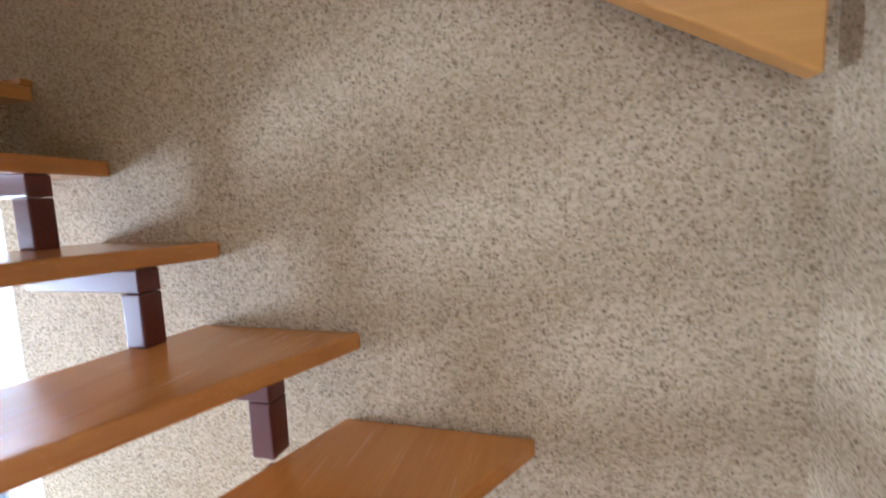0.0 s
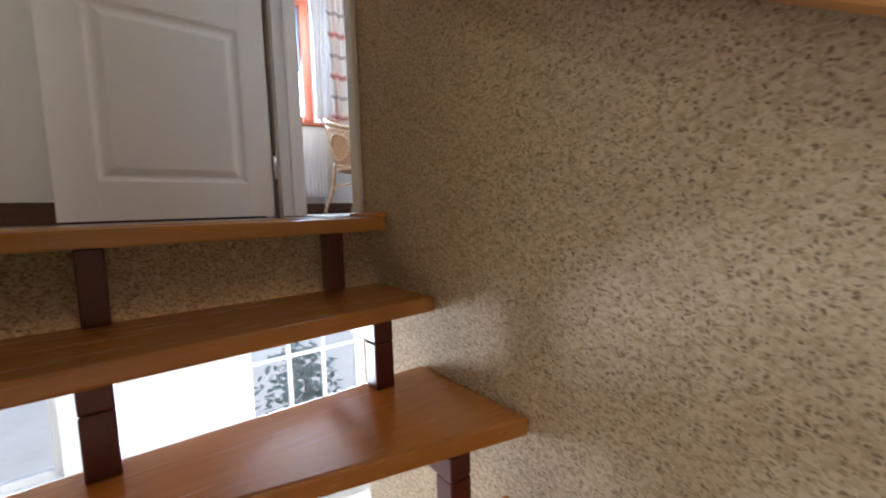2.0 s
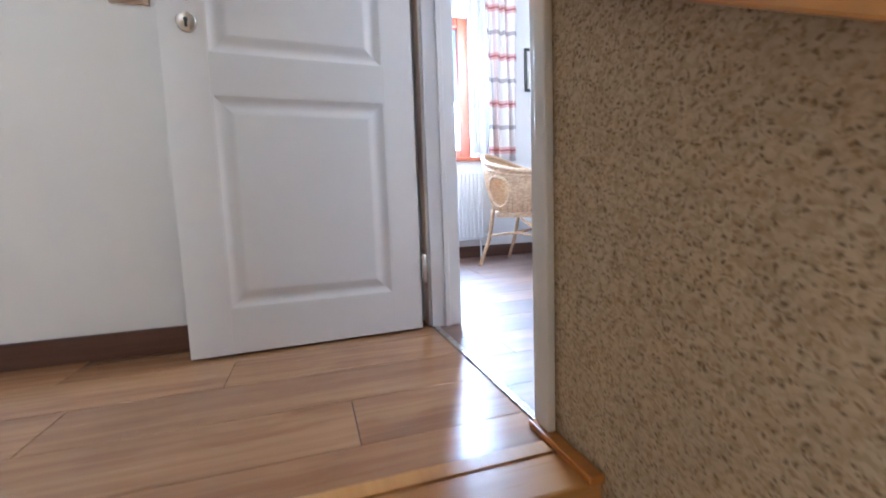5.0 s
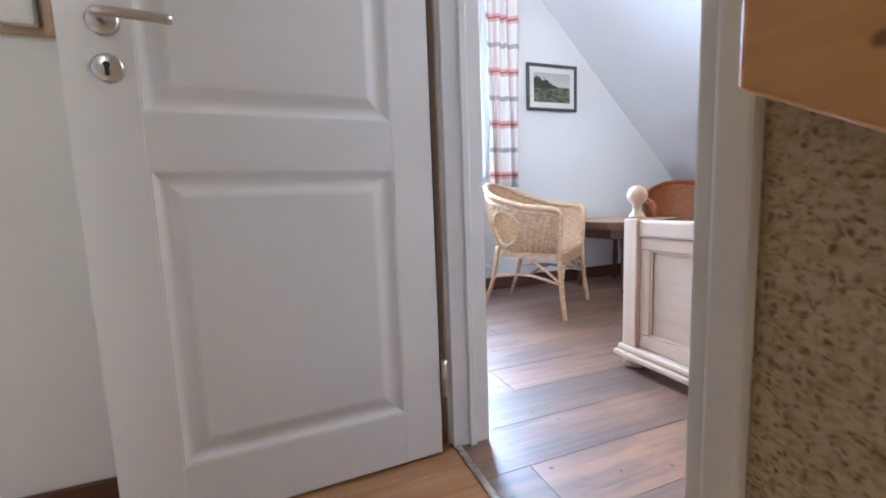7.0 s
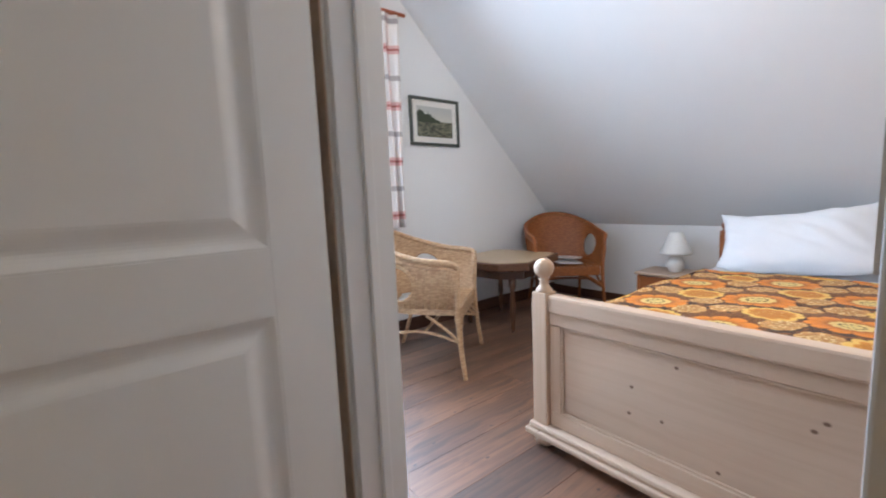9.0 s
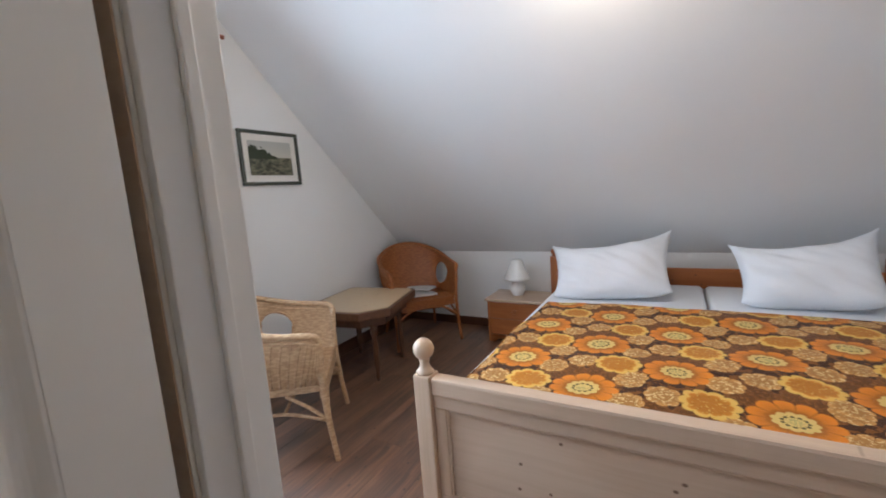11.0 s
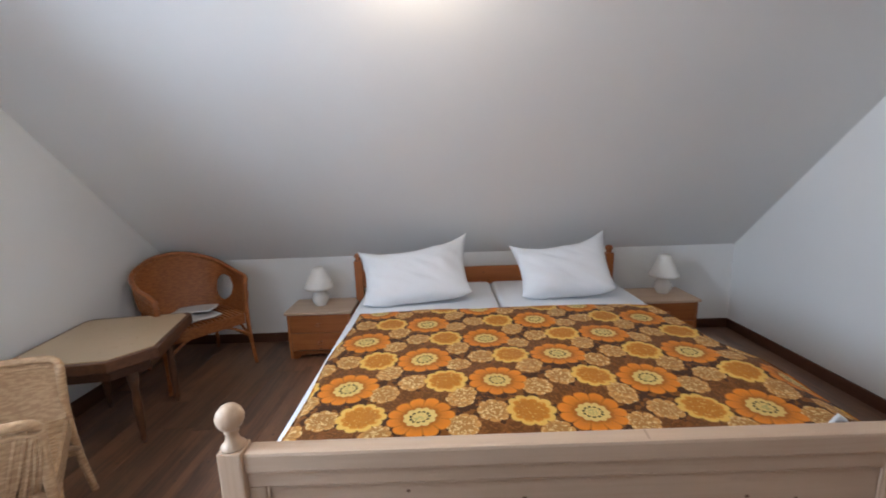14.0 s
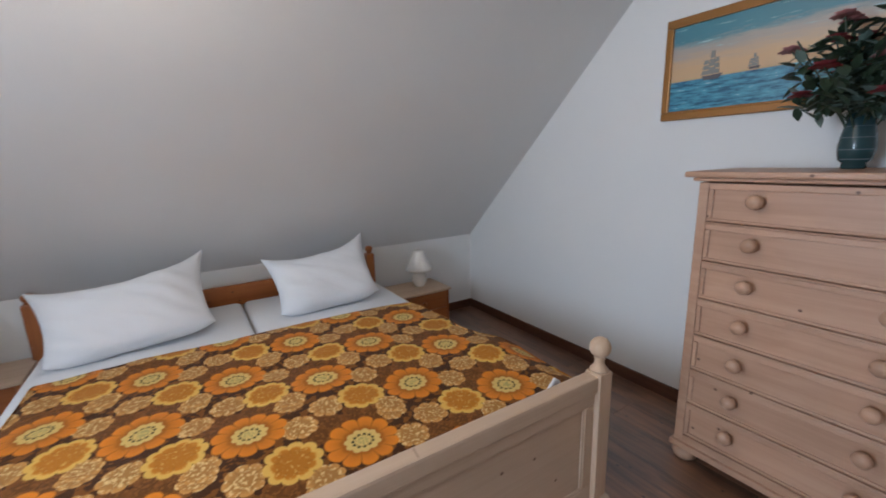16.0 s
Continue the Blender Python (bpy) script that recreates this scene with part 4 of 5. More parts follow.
# ---- nightstands and lamps ----
def nightstand(m):
    n = thing("nightstand", m, "Orange pine nightstand with two drawers and pale top", "nightstand", "nightstands beside the bed")
    w, d, h = 0.44, 0.31, 0.338
    for s in (-1, 1):
        part("side_panel", boxed(s * w / 2 - 0.009, s * w / 2 + 0.009, -d / 2, d / 2, 0, h, bevel=0.002), M_PINEV, n)
    part("back_panel", boxed(-w / 2 + 0.01, w / 2 - 0.01, d / 2 - 0.012, d / 2 - 0.002, 0.03, h - 0.001), M_PINE, n)
    part("top", boxed(-w / 2 - 0.022, w / 2 + 0.022, -d / 2 - 0.018, d / 2, h, h + 0.019, bevel=0.005), M_NSTOP, n, "Pale pine top board")
    for z0, z1 in ((0.065, 0.193), (0.199, 0.330)):
        dr = part("drawer", boxed(-w / 2 + 0.011, w / 2 - 0.011, -d / 2 + 0.001, -d / 2 + 0.02, z0, z1, bevel=0.004), M_PINE, n)
        part("knob", lathe(bmesh.new(), [(0.001, 0.002), (0.008, 0.0), (0.008, -0.012), (0.015, -0.018), (0.016, -0.024), (0.010, -0.030), (0.001, -0.031)], 16, (0, -d / 2, (z0 + z1) / 2), 1), M_PINE, dr, "", True)
    # scalloped plinth
    bm = bmesh.new()
    top, K = 0.060, 14
    a = [bm.verts.new((-w / 2 + 0.011 + (w - 0.022) * i / K, -d / 2 + 0.002, 0.0 if i in (0, 1, K - 1, K) else 0.022 + 0.012 * math.sin(math.pi * (i - 1) / (K - 2)))) for i in range(K + 1)]
    b = [bm.verts.new((v.co.x, v.co.y, top)) for v in a]
    for i in range(K):
        bm.faces.new((a[i], a[i + 1], b[i + 1], b[i]))
    bmesh.ops.solidify(bm, geom=list(bm.faces), thickness=0.014)
    part("plinth", bm, M_PINE, n)
    return n


ns = nightstand(pose(-0.99, 4.318, 0))
copy_thing(ns, pose(1.500, 4.318, 0))


def table_lamp(m, label):
    l = thing("table_lamp", m, label, "lamp", "lamps on the nightstands")
    part("base", lathe(bmesh.new(), [(0.001, 0.0), (0.038, 0.0), (0.042, 0.006), (0.056, 0.030), (0.062, 0.052), (0.058, 0.078), (0.045, 0.100), (0.032, 0.114), (0.028, 0.124), (0.001, 0.124)], 28), M_LAMPW, l, "White glazed bulbous base", True)
    part("shade", lathe(bmesh.new(), [(0.030, 0.126), (0.100, 0.130), (0.108, 0.138), (0.106, 0.150), (0.085, 0.190), (0.062, 0.240), (0.046, 0.282), (0.040, 0.290), (0.001, 0.292)], 32), M_LAMPW, l, "White opal mushroom shade", True)
    return l


table_lamp(pose(-1.010, 4.315, 0.357), "Small white mushroom table lamp, unlit, on nightstand")
table_lamp(pose(1.560, 4.335, 0.357), "Small white mushroom table lamp, unlit, on nightstand")


# ---- wicker armchairs ----
def wicker_chair(m, canes, label):
    c = thing("wicker_armchair", m, label, "armchair", "wicker armchairs round the table")
    SEAT = 0.375
    rim = curve_points([(0.235, -0.275, 0.595), (0.20, -0.290, 0.625), (0.02, -0.300, 0.648), (-0.17, -0.265, 0.705), (-0.275, -0.14, 0.765), (-0.300, 0.0, 0.785), (-0.275, 0.14, 0.765), (-0.17, 0.265, 0.705), (0.02, 0.300, 0.648), (0.20, 0.290, 0.625), (0.235, 0.275, 0.595)], 60)
    low = curve_points([(0.225, -0.245, SEAT), (0.10, -0.248, SEAT), (-0.10, -0.235, SEAT), (-0.195, -0.12, SEAT), (-0.215, 0.0, SEAT), (-0.195, 0.12, SEAT), (-0.10, 0.235, SEAT), (0.10, 0.248, SEAT), (0.225, 0.245, SEAT)], 60)

    def at(line, u):
        s = min(u * 60, 59.999)
        i = int(s)
        return line[i].lerp(line[i + 1], s - i)

    def shell(u, v):
        a, b = at(low, u), at(rim, u)
        p = a.lerp(b, v)
        out = Vector((p.x - 0.15, p.y, 0)).normalized()
        return p + out * (0.020 * math.sin(math.pi * v))

    def hole(u, v):
        for cu in (0.245, 0.755):
            if ((u - cu) / 0.052) ** 2 + ((v - 0.46) / 0.33) ** 2 < 1:
                return True
        return False
    part("woven_shell", sheet(lambda u, v: tuple(shell(u, v)), 96, 14, 0.006, hole), canes, c, "Woven cane back and arms")
    for i in range(49):
        u = i / 48
        spans = [(0.0, 0.16), (0.78, 1.0)] if any(abs(u - cu) < 0.054 for cu in (0.245, 0.755)) else [(0.0, 1.0)]
        for v0, v1 in spans:
            part("cane_rib", tube(bmesh.new(), [shell(u, v0 + (v1 - v0) * k / 5) for k in range(6)], 0.006, 5), canes, c, "", True)
    for cu in (0.245, 0.755):
        ring = [shell(cu + 0.053 * math.cos(t), 0.46 + 0.335 * math.sin(t)) for t in [2 * math.pi * k / 28 for k in range(29)]]
        part("oval_loop", tube(bmesh.new(), ring, 0.009, 8), canes, c, "", True)
    part("rim", tube(bmesh.new(), rim, 0.016, 10), canes, c, "Wrapped cane rim", True)
    # second cane just below the rim
    part("under_rim", tube(bmesh.new(), [shell(i / 60, 0.88) + Vector((0, 0, 0)) for i in range(61)], 0.008, 8), canes, c, "", True)
    seat_pts = [(p.x, p.y) for p in low[::3]]
    part("seat", prism(bmesh.new(), seat_pts, SEAT - 0.035, SEAT, 0.0), canes, c, "Woven cane seat")
    for i in range(19):
        yy = -0.235 + 0.47 * i / 18
        x0 = -0.205 + 0.5 * max(0.0, abs(yy) - 0.10)
        part("seat_cane", tube(bmesh.new(), [(x0, yy, SEAT + 0.002), (0.222, yy, SEAT + 0.002)], 0.007, 5), canes, c, "", True)
    part("front_apron", boxed(0.205, 0.232, -0.245, 0.245, SEAT - 0.075, SEAT - 0.005, bevel=0.006), canes, c)
    for s in (-1, 1):
        part("front_leg", tube(bmesh.new(), curve_points([(0.235, s * 0.274, 0.602), (0.228, s * 0.262, 0.38), (0.240, s * 0.265, 0.18), (0.262, s * 0.275, 0.0)], 14), 0.016, 10, 0.013), canes, c, "", True)
        part("back_leg", tube(bmesh.new(), curve_points([(-0.165, s * 0.215, 0.40), (-0.200, s * 0.215, 0.20), (-0.270, s * 0.235, 0.0)], 12), 0.015, 10, 0.012), canes, c, "", True)
        part("brace", tube(bmesh.new(), curve_points([(0.238, s * 0.264, 0.20), (0.15, s * 0.25, 0.27), (0.05, s * 0.24, 0.335)], 10), 0.009, 8), canes, c, "", True)
        part("brace", tube(bmesh.new(), curve_points([(0.242, s * 0.262, 0.22), (0.226, s * 0.16, 0.285), (0.222, s * 0.06, 0.325)], 10), 0.009, 8), canes, c, "", True)
        part("stretcher", tube(bmesh.new(), curve_points([(0.240, s * 0.264, 0.20), (0.02, s * 0.215, 0.235), (-0.195, s * 0.215, 0.215)], 10), 0.009, 8), canes, c, "", True)
    part("cross_stretcher", tube(bmesh.new(), curve_points([(0.03, -0.215, 0.235), (0.04, 0.0, 0.25), (0.03, 0.215, 0.235)], 10), 0.009, 8), canes, c, "", True)
    return c


wicker_chair(pose(-1.675, 2.555, 0, 0, 0, 37.5), M_CANE_L, "Light cane tub armchair with oval arm loops by the window")
wicker_chair(pose(-1.830, 4.085, 0, 0, 0, -39), M_CANE_D, "Brown cane tub armchair in the corner under the slope")


def magazine(m, w, d, label):
    mg = thing("magazine", m, label, "magazine")
    part("page", sheet(lambda u, v: ((u - 0.5) * w, (v - 0.5) * d, 0.012 + 0.010 * math.sin(2.5 * u) + 0.006 * math.cos(4 * v)), 12, 8, 0.008), M_PAPER, mg, "", True)
    return mg


magazine(pose(-1.80, 4.06, 0.382, 0, 0, -30), 0.28, 0.21, "Loose printed magazine on the brown cane seat")
magazine(pose(-1.84, 4.12, 0.402, 0, 0, 12), 0.26, 0.19, "Loose printed magazine on the brown cane seat")
magazine(pose(-1.69, 2.50, 0.382, 0, 0, 50), 0.24, 0.19, "Folded printed paper on the light cane seat")

# ---- table ----
table = thing("coffee_table", pose(-1.862, 3.425, 0, 0, 0, 8), "Low corner-cut coffee table with stone top and dark rim", "table")
tw, td, ch, cb = 0.325, 0.345, 0.15, 0.035
octa = [(-tw + ch, -td), (tw - ch, -td), (tw, -td + ch), (tw - 0.055, td - cb), (tw - 0.055 - cb, td), (-tw + cb, td), (-tw, td - cb), (-tw, -td + ch)]
part("tabletop", prism(bmesh.new(), octa, 0.452, 0.506, 0.006), M_TABLEW, table, "Dark wooden table rim")
part("stone_inlay", prism(bmesh.new(), [(x * 0.925, y * 0.925) for x, y in octa], 0.500, 0.510, 0.002), M_STONE, table, "Mottled beige stone inlay")
part("apron", prism(bmesh.new(), [(x * 0.80, y * 0.80) for x, y in octa], 0.385, 0.452, 0.0), M_TABLEW, table)
for x, y in ((-0.20, -0.20), (0.19, -0.20), (0.17, 0.20), (-0.20, 0.20)):
    part("leg", lathe(bmesh.new(), [(0.001, 0.0), (0.012, 0.0), (0.016, 0.03), (0.014, 0.06), (0.019, 0.12), (0.022, 0.20), (0.016, 0.30), (0.024, 0.33), (0.026, 0.387), (0.001, 0.387)], 16, (x, y, 0)), M_TABLEW, table, "", True)

# ---- chest of drawers ----
chest = thing("chest_of_drawers", pose(1.975, 1.985, 0), "Tall limed pine chest with seven knobbed drawers", "chest of drawers")
CW2, CD = 0.358, 0.205
for s in (-1, 1):
    part("side_panel", boxed(-CD + 0.006, CD, s * CW2 - 0.012, s * CW2 + 0.012, 0.085, 1.235, bevel=0.003), M_CHEST, chest)
part("back_panel", boxed(CD - 0.012, CD - 0.001, -CW2 + 0.013, CW2 - 0.013, 0.09, 1.23), M_CHEST, chest)
for s in (-1, 1):
    part("corner_strip", boxed(-CD - 0.006, -CD + 0.012, s * CW2 - 0.020, s * CW2 + 0.016, 0.090, 1.232, bevel=0.003), M_CHEST, chest)
part("top", boxed(-CD - 0.045, CD, -CW2 - 0.014, CW2 + 0.058, 1.253, 1.276, bevel=0.007), M_CHEST, chest)
part("cornice", boxed(-CD - 0.025, CD, -CW2 - 0.012, CW2 + 0.034, 1.238, 1.2525, bevel=0.006), M_CHEST, chest)
part("plinth", boxed(-CD - 0.020, CD, -CW2 - 0.012, CW2 + 0.030, 0.062, 0.089, bevel=0.006), M_CHEST, chest)
for sx in (-CD + 0.03, CD - 0.05):
    for sy in (-CW2 + 0.03, CW2 - 0.02):
        part("bun_foot", lathe(bmesh.new(), [(0.001, 0.0), (0.032, 0.0), (0.046, 0.012), (0.052, 0.032), (0.045, 0.050), (0.032, 0.061), (0.001, 0.061)], 20, (sx, sy, 0)), M_CHEST, chest, "", True)
part("bottom_rail", boxed(-CD - 0.006, -CD + 0.014, -CW2 + 0.0205, CW2 - 0.0205, 0.0895, 0.120, bevel=0.003), M_CHEST, chest)
H0, HS = 0.130, 0.1585
for i in range(7):
    z0 = H0 + i * HS
    dr = part("drawer", boxed(-CD + 0.001, -CD + 0.016, -CW2 + 0.022, CW2 - 0.022, z0 + 0.002, z0 + HS - 0.009), M_CHEST, chest)
    for a, b, c0, c1, out in ((-CW2 + 0.022, CW2 - 0.022, z0 + 0.002, z0 + 0.014, 0.007), (-CW2 + 0.022, CW2 - 0.022, z0 + HS - 0.032, z0 + HS - 0.009, 0.009),
                              (-CW2 + 0.022, -CW2 + 0.040, z0 + 0.0145, z0 + HS - 0.0325, 0.008), (CW2 - 0.040, CW2 - 0.022, z0 + 0.0145, z0 + HS - 0.0325, 0.008)):
        part("moulding", boxed(-CD - out, -CD + 0.0005, a, b, c0, c1, bevel=0.004), M_CHEST, dr)
    part("divider", boxed(-CD - 0.012, -CD + 0.010, -CW2 + 0.0165, CW2 - 0.0205, z0 - 0.0075, z0 - 0.0015, bevel=0.002), M_CHEST, chest)
    for yy in (-0.213, 0.171):
        part("knob", lathe(bmesh.new(), [(0.001, 0.0), (0.015, 0.0), (0.014, -0.010), (0.022, -0.015), (0.027, -0.025), (0.026, -0.036), (0.017, -0.045), (0.001, -0.048)], 24, (-CD - 0.005, yy, z0 + HS / 2 + 0.009), 0), M_CHEST, dr, "", True)

# ---- pictures ----
def framed(name, m, w, h, fw, fmat, inner, label, mount=0.0):
    """A framed picture that hangs with its face along local +z, x along it and y up."""
    p = thing(name, m, label, "picture")
    for a in ((-w / 2, w / 2, h / 2 - fw, h / 2), (-w / 2, w / 2, -h / 2, -h / 2 + fw)):
        part("frame_rail", boxed(a[0], a[1], a[2], a[3], 0.0, 0.022, bevel=0.006), fmat, p)
    for a in ((-w / 2, -w / 2 + fw), (w / 2 - fw, w / 2)):
        part("frame_stile", boxed(a[0], a[1], -h / 2 + fw, h / 2 - fw, 0.0, 0.0215, bevel=0.006), fmat, p)
    if mount:
        part("mount", boxed(-w / 2 + fw, w / 2 - fw, -h / 2 + fw, h / 2 - fw, 0.002, 0.009), M_MAT, p, "Cream card mount")
    k = fw + mount
    part("picture", boxed(-w / 2 + k, w / 2 - k, -h / 2 + k, h / 2 - k, 0.003, 0.0115), inner, p)
    return p


turn_w = Matrix(((0, 0, 1, 0), (1, 0, 0, 0), (0, 1, 0, 0), (0, 0, 0, 1)))      # faces +x
turn_e = Matrix(((0, 0, -1, 0), (-1, 0, 0, 0), (0, 1, 0, 0), (0, 0, 0, 1)))    # faces -x
pw = framed("framed_print", Matrix.Translation((WEST + 0.002, 3.07, 1.525)) @ turn_w, 0.455, 0.345, 0.022, M_GREENF, M_LAND, "Dark green framed landscape print with cream mount", 0.042)
sea = framed("seascape_painting", Matrix.Translation((EAST - 0.002, 2.275, 1.745)) @ turn_e, 1.02, 0.472, 0.036, M_GOLD, M_SEA, "Gilt framed seascape with two sailing ships", 0.0)
part("frame_lip", boxed(-0.476, 0.476, 0.194, 0.202, 0.012, 0.026, bevel=0.002), M_GOLD, sea)
part("frame_lip", boxed(-0.476, 0.476, -0.202, -0.194, 0.012, 0.026, bevel=0.002), M_GOLD, sea)


def ship(x, y, k, label):
    hull = prism(bmesh.new(), [(x + k * px, y + k * pz) for px, pz in ((-0.034, 0.006), (-0.026, -0.008), (0.026, -0.008), (0.038, 0.008))], 0.0100, 0.0146)
    hull = part("painted_ship", hull, M_HULL, sea, label)
    z = 0.0125
    for a, c, d in ((-0.020, 0.036, 0.055), (0.0, 0.030, 0.085), (0.016, 0.026, 0.060)):
        for j in range(3):
            z0, z1 = d * j / 3 + 0.010, d * (j + 1) / 3 + 0.006
            ww = c * (0.5 - 0.10 * j)
            z += 0.0002
            part("painted_sail", prism(bmesh.new(), [(x + k * px, y + k * pz) for px, pz in ((a - ww, z0), (a + ww * 0.8, z0), (a + ww * 0.6, z1), (a - ww * 0.7, z1))], 0.0100, z), M_SAIL, hull)


ship(-0.285, -0.055, 1.25, "Grey painted sailing ship")
ship(-0.115, -0.045, 0.62, "Small grey painted sailing ship")

# ---- vase with artificial flowers ----
VX, VY, VZ = 2.06, 1.992, 1.276
vase = thing("vase", pose(VX, VY, VZ), "Dark blue-green glazed vase on the chest", "vase")
part("body", lathe(bmesh.new(), [(1.0 * r, 1.08 * z) for r, z in [(0.001, 0.0), (0.033, 0.0), (0.035, 0.008), (0.033, 0.018), (0.044, 0.028), (0.051, 0.050), (0.052, 0.075), (0.046, 0.115), (0.038, 0.150), (0.033, 0.176), (0.030, 0.176), (0.028, 0.150), (0.001, 0.140)]], 32), M_VASE, vase, "", True)
for z, r in ((0.034, 0.0478), (0.067, 0.0530), (0.108, 0.0497), (0.146, 0.0425)):
    part("glaze_ring", lathe(bmesh.new(), [(r - 0.004, z - 0.003), (r, z), (r - 0.004, z + 0.003)], 32), M_VASE2, vase, "Pale raised glaze ring", True)
bouquet = thing("bouquet", pose(VX, VY, VZ + 0.145), "Artificial roses with dark leaves in the vase", "flowers")
rng = random.Random(5)


def leaf_blade(bm, base, d, length, width):
    d = d.normalized()
    s = d.cross(Vector((0.1, 0.2, 1))).normalized()
    up = s.cross(d)
    rows = [(0.0, 0.1), (0.3, 0.8), (0.6, 1.0), (0.85, 0.5), (1.0, 0.05)]
    prev = None
    for k, w in rows:
        c = base + d * length * k - up * 0.25 * length * k * k
        cur = [bm.verts.new(c - s * width * w + up * 0.15 * width), bm.verts.new(c), bm.verts.new(c + s * width * w + up * 0.15 * width)]
        if prev:
            bm.faces.new((prev[0], prev[1], cur[1], cur[0]))
            bm.faces.new((prev[1], prev[2], cur[2], cur[1]))
        prev = cur


heads = []
for i in range(26):
    a, e = rng.uniform(0, 6.283), rng.uniform(0.30, 1.40)
    L = rng.uniform(0.20, 0.44)
    tip = Vector((math.cos(a) * math.cos(e) * L * 0.95, math.sin(a) * math.cos(e) * L * 0.85, max(0.09, math.sin(e) * L)))
    tip.x = min(tip.x, 0.10)
    heads.append((tip, a))
    part("stem", tube(bmesh.new(), curve_points([(0, 0, -0.12), (tip.x * 0.25, tip.y * 0.25, 0.03), tuple(tip)], 8), 0.0028, 6), M_LEAF, bouquet)
bm, bm2 = bmesh.new(), bmesh.new()
for tip, a in heads:
    for k in range(30):
        b = Vector((tip.x * rng.uniform(0.3, 1), tip.y * rng.uniform(0.3, 1), max(0.06, tip.z * rng.uniform(0.25, 1.0))))
        d = Vector((rng.uniform(-1, 0.7), rng.uniform(-1, 1), rng.uniform(-0.6, 0.9)))
        leaf_blade(bm if k % 4 else bm2, b, d, rng.uniform(0.04, 0.075), rng.uniform(0.012, 0.022))
tagged(part("foliage", bm, M_LEAF, bouquet, "Dark green artificial leaves"), kind="stuff")
tagged(part("pale_foliage", bm2, M_LEAF2, bouquet, "Grey-green artificial leaves"), kind="stuff")
for i, (tip, a) in enumerate(heads[:22]):
    bm = bmesh.new()
    for ring, (n_p, L, w, lift) in enumerate(((6, 0.042, 0.024, 0.2), (5, 0.034, 0.020, 0.9), (4, 0.024, 0.014, 1.8))):
        for k in range(n_p):
            t = 6.283 * (k + 0.5 * ring) / n_p
            leaf_blade(bm, tip, Vector((math.cos(t), math.sin(t), lift)), L, w)
    part("rose", bm, M_ROSE2 if i % 3 == 0 else M_ROSE, bouquet, "Faded pink rose" if i % 3 == 0 else "Dull red rose", True)

# ---- window dressing and radiator ----
def curtain(name, y0, y1, z0, z1, x, folds, depth, material, label):
    def f(u, v):
        y = y0 + (y1 - y0) * u
        d = depth * (0.55 + 0.45 * (1 - v))
        return (x + d * math.sin(2 * math.pi * folds * u + 0.6 * math.sin(3 * v)), y + 0.012 * math.sin(2 * math.pi * folds * u * 0.5 + 4 * v), z0 + (z1 - z0) * v)
    ob = part(name, sheet(f, 80, 14, 0.003), material, None, "", True)
    return tagged(ob, label, "curtain")


curtain("curtain", 2.46, 2.715, 0.775, 2.16, WEST + 0.105, 3.5, 0.026, M_PLAID, "White cotton curtain with red and brown plaid stripes")
curtain("sheer_curtain", 2.335, 2.47, 0.84, 2.16, WEST + 0.070, 3.0, 0.014, M_SHEER, "Gathered sheer white curtain beside the window")
crod = thing("curtain_rod", pose(WEST + 0.10, 2.1, 2.175), "Thin wooden curtain rod over the window", "curtain rod")
part("rod", tube(bmesh.new(), [(0, -0.5, 0), (0, 0.68, 0)], 0.012, 12), M_WINWOOD, crod, "", True)
for yy in (-0.42, 0.60):
    part("bracket", boxed(-0.098, 0.008, yy - 0.01, yy + 0.01, -0.012, 0.012, bevel=0.003), M_WINWOOD, crod)

rad = thing("radiator", pose(WEST, 2.06, 0), "White ribbed panel radiator under the window", "radiator")
RW = 0.37
part("front_panel", boxed(0.062, 0.068, -RW, RW, 0.15, 0.70, bevel=0.002), M_RAD, rad)
for i in range(22):
    yy = -RW + 0.018 + (2 * RW - 0.036) * i / 21
    part("rib", boxed(0.0685, 0.076, yy - 0.010, yy + 0.010, 0.17, 0.68, bevel=0.003), M_RAD, rad)
part("back_panel", boxed(0.020, 0.026, -RW, RW, 0.15, 0.70), M_RAD, rad)
part("top_grille", boxed(0.0265, 0.0615, -RW, RW, 0.690, 0.699, bevel=0.002), M_RAD, rad)
for s in (-1, 1):
    part("end_cap", boxed(0.0265, 0.0615, s * RW - 0.004, s * RW + 0.004, 0.152, 0.689), M_RAD, rad)
    part("wall_bracket", boxed(0.001, 0.0195, s * 0.25 - 0.02, s * 0.25 + 0.02, 0.2, 0.66), M_RAD, rad)
part("pipe", tube(bmesh.new(), curve_points([(0.045, RW - 0.03, 0.15), (0.045, RW - 0.03, 0.09), (0.045, RW - 0.03, 0.0)], 6), 0.009, 10), M_RAD, rad, "", True)
part("valve", lathe(bmesh.new(), [(0.001, 0.0), (0.018, 0.0), (0.02, 0.03), (0.016, 0.06), (0.001, 0.06)], 16, (0.045, RW + 0.005, 0.19), 1), M_RAD, rad, "White valve head", True)

# ---- lamps of the ceilings ----
def ceiling_lamp(m, r, label):
    c = thing("ceiling_lamp", m, label, "ceiling lamp")
    part("plate", lathe(bmesh.new(), [(0.001, 0.0), (r * 0.55, 0.0), (r * 0.55, -0.02), (r * 0.4, -0.03), (0.001, -0.03)], 28), M_WPLASTIC, c, "", True)
    bm = lathe(bmesh.new(), [(r * 0.5, -0.03), (r * 0.9, -0.035), (r, -0.045), (r, -0.052), (r * 0.86, -0.045), (r * 0.5, -0.038)], 32)
    part("rim", bm, M_LAMPW, c, "Open opal rim", True)
    return c


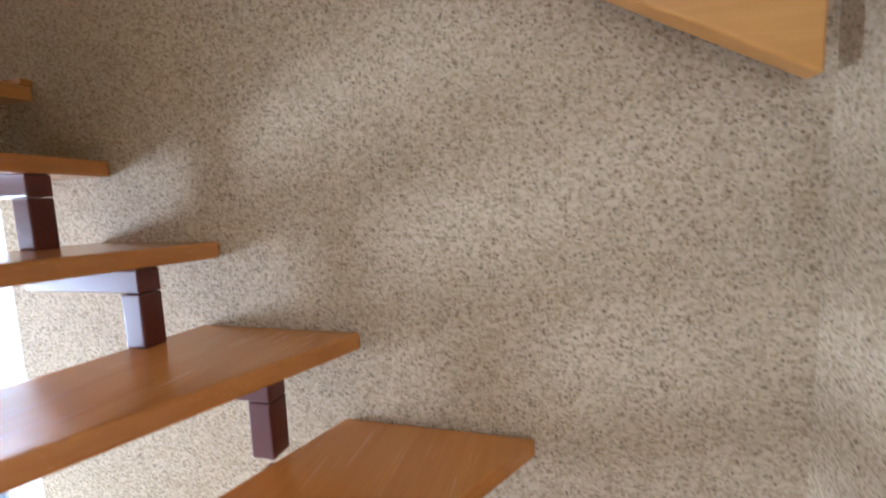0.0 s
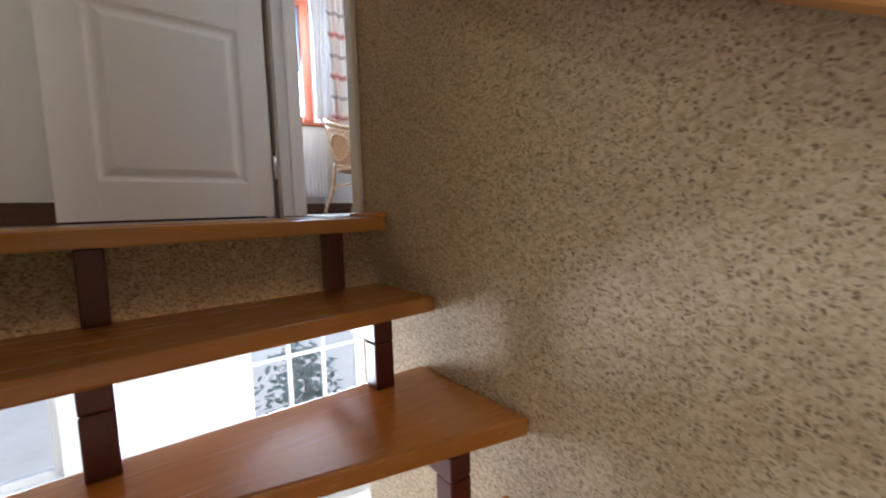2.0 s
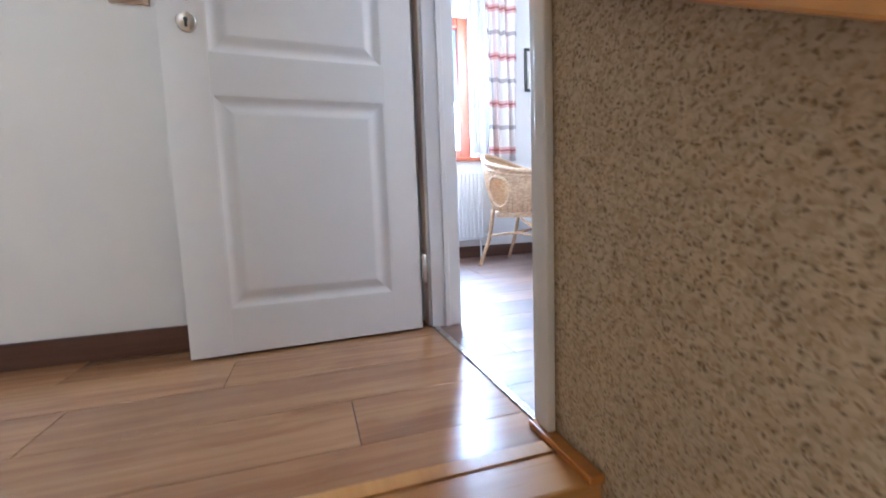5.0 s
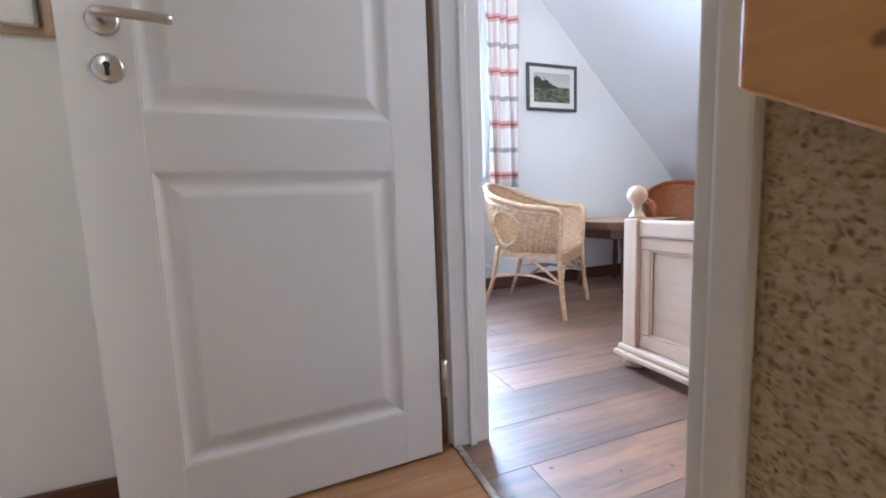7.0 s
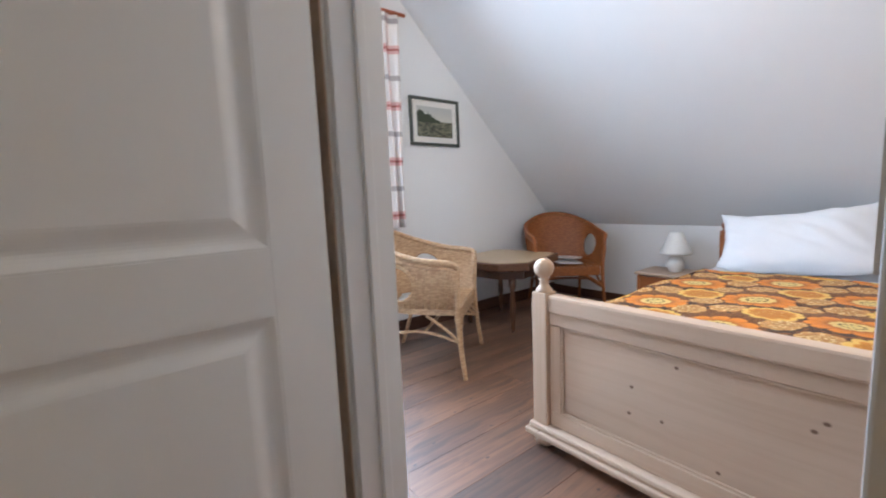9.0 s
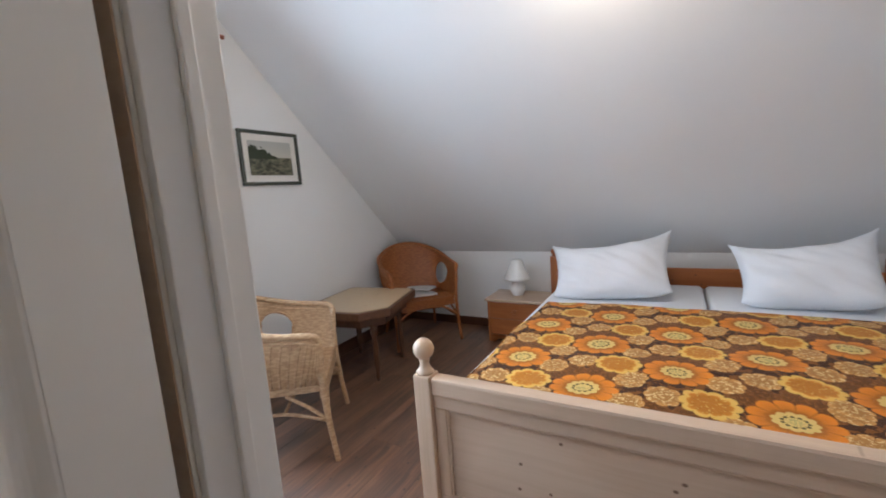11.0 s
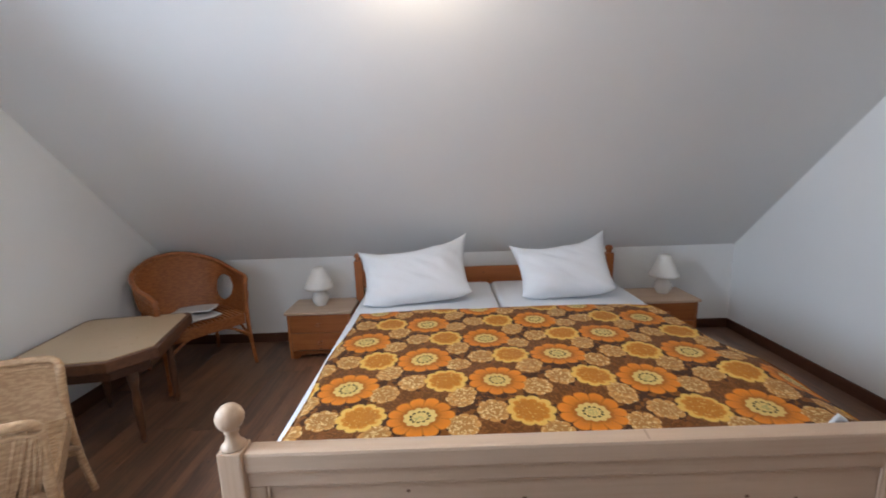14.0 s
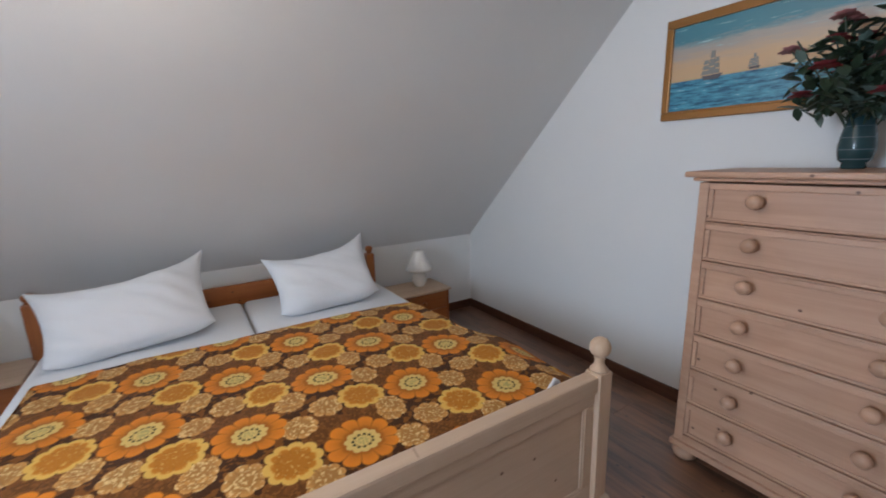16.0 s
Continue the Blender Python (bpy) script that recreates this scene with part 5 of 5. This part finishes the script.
ceiling_lamp(pose(-0.15, 2.40, CEIL - 0.001), 0.16, "Flat white ceiling lamp in the bedroom, lit")
ceiling_lamp(pose(1.42, 0.10, CEIL - 0.001), 0.16, "Flat white ceiling lamp over the stairs, lit")

# ---- landing and lower hall things ----
sw = thing("wall_switch", pose(HALL_W, 0.612, 1.120), "White plastic switch box on a beige plate", "switch")
part("plate", boxed(0.001, 0.010, -0.052, 0.052, -0.062, 0.062, bevel=0.004), M_NSTOP, sw, "Beige backing plate")
part("rocker", boxed(0.0105, 0.034, -0.032, 0.030, -0.050, 0.050, bevel=0.008), M_WPLASTIC, sw)
keys = thing("key_rack", pose(LW, 1.02, -0.86), "Small dark key rack with hanging keys", "key rack")
part("backboard", boxed(0.001, 0.014, -0.13, 0.13, -0.02, 0.02, bevel=0.003), M_CHROME, keys)
for i in range(4):
    yy = -0.10 + 0.066 * i
    part("hook", tube(bmesh.new(), [(0.014, yy, 0), (0.04, yy, -0.004), (0.045, yy, 0.012)], 0.003, 6), M_CHROME, keys)
    part("key", boxed(0.030, 0.036, yy - 0.012, yy + 0.012, -0.09 - 0.02 * (i % 2), -0.006, bevel=0.002), M_STEEL, keys)
clock = thing("wall_badge", pose(LW, 1.03, -1.10), "Small round grey badge on the lower wall", "badge")
part("disc", lathe(bmesh.new(), [(0.001, 0.001), (0.045, 0.001), (0.045, 0.010), (0.036, 0.014), (0.001, 0.014)], 24, (0, 0, 0), 0), M_CHROME, clock, "", True)
ldoor = panel_door("door_2", pose(LW + 0.041, 0.86, LOW, 0, 0, 0), 0.40, 2.0, [(0.09, 0.31, 0.15, 0.85), (0.09, 0.31, 0.98, 1.85)], "White panelled door in the lower hall")
part("knob", lathe(bmesh.new(), [(0.001, 0.0), (0.012, 0.0), (0.02, 0.02), (0.024, 0.04), (0.001, 0.05)], 16, (0, -0.05, 1.0), 0), M_CHROME, ldoor, "", True)

shrub = thing("shrub", pose(-3.35, 2.45, LOW - 0.15), "Leafy green shrub outside the porch", "shrub")
rs = random.Random(11)
part("stem", tube(bmesh.new(), curve_points([(0, 0, 0), (0.03, 0.02, 0.4), (0.0, 0.05, 0.9)], 8), 0.02, 8, 0.008), M_STEEL, shrub)
bm = bmesh.new()
for k in range(520):
    e, a2, rr = rs.uniform(-0.9, 1.5), rs.uniform(0, 6.283), rs.uniform(0.12, 0.5)
    leaf_blade(bm, Vector((rr * math.cos(e) * math.cos(a2), rr * math.cos(e) * math.sin(a2), 0.85 + 1.1 * rr * math.sin(e))), Vector((rs.uniform(-1, 1), rs.uniform(-1, 1), rs.uniform(-0.5, 0.8))), rs.uniform(0.07, 0.13), rs.uniform(0.02, 0.04))
tagged(part("foliage", bm, M_LEAF2, shrub, "Grey-green leaves"), kind="stuff")


# ---- floors, board by board ----
def plank_floor(name, x0, x1, y0, y1, width, length, z, material, label, seed):
    base = structure(name, boxed(x0, x1, y0, y1, z - 0.05, z - 0.009), M_BLACK, label)
    r = random.Random(seed)
    made = {}
    x = x0
    row = 0
    while x < x1 - 0.01:
        w = min(width, x1 - x)
        y = y0 - r.uniform(0, length * 0.9)
        while y < y1:
            a, b = max(y, y0), min(y + length, y1)
            if b - a > 0.02:
                key = (round(w, 4), round(b - a, 4))
                if key not in made:
                    made[key] = mesh_of(boxed(0.0006, w - 0.0006, 0.0008, b - a - 0.0008, -0.009, 0.0, bevel=0.0012), "plank", material)
                p = new("plank", made[key])
                p.parent = base
                p.location = (x, a, z)
            y += length
        x += width
        row += 1
    return base


plank_floor("floor_bedroom", WEST, EAST, WALL + 0.006, KNEE_Y - 0.001, 0.192, 1.285, 0.0, M_LAM, "Brown oak laminate bedroom floor", 3)
plank_floor("floor_landing", HALL_W, 0.318, SOUTH, WALL, 0.192, 1.285, 0.0, M_LAM2, "Honey oak laminate landing floor", 8)
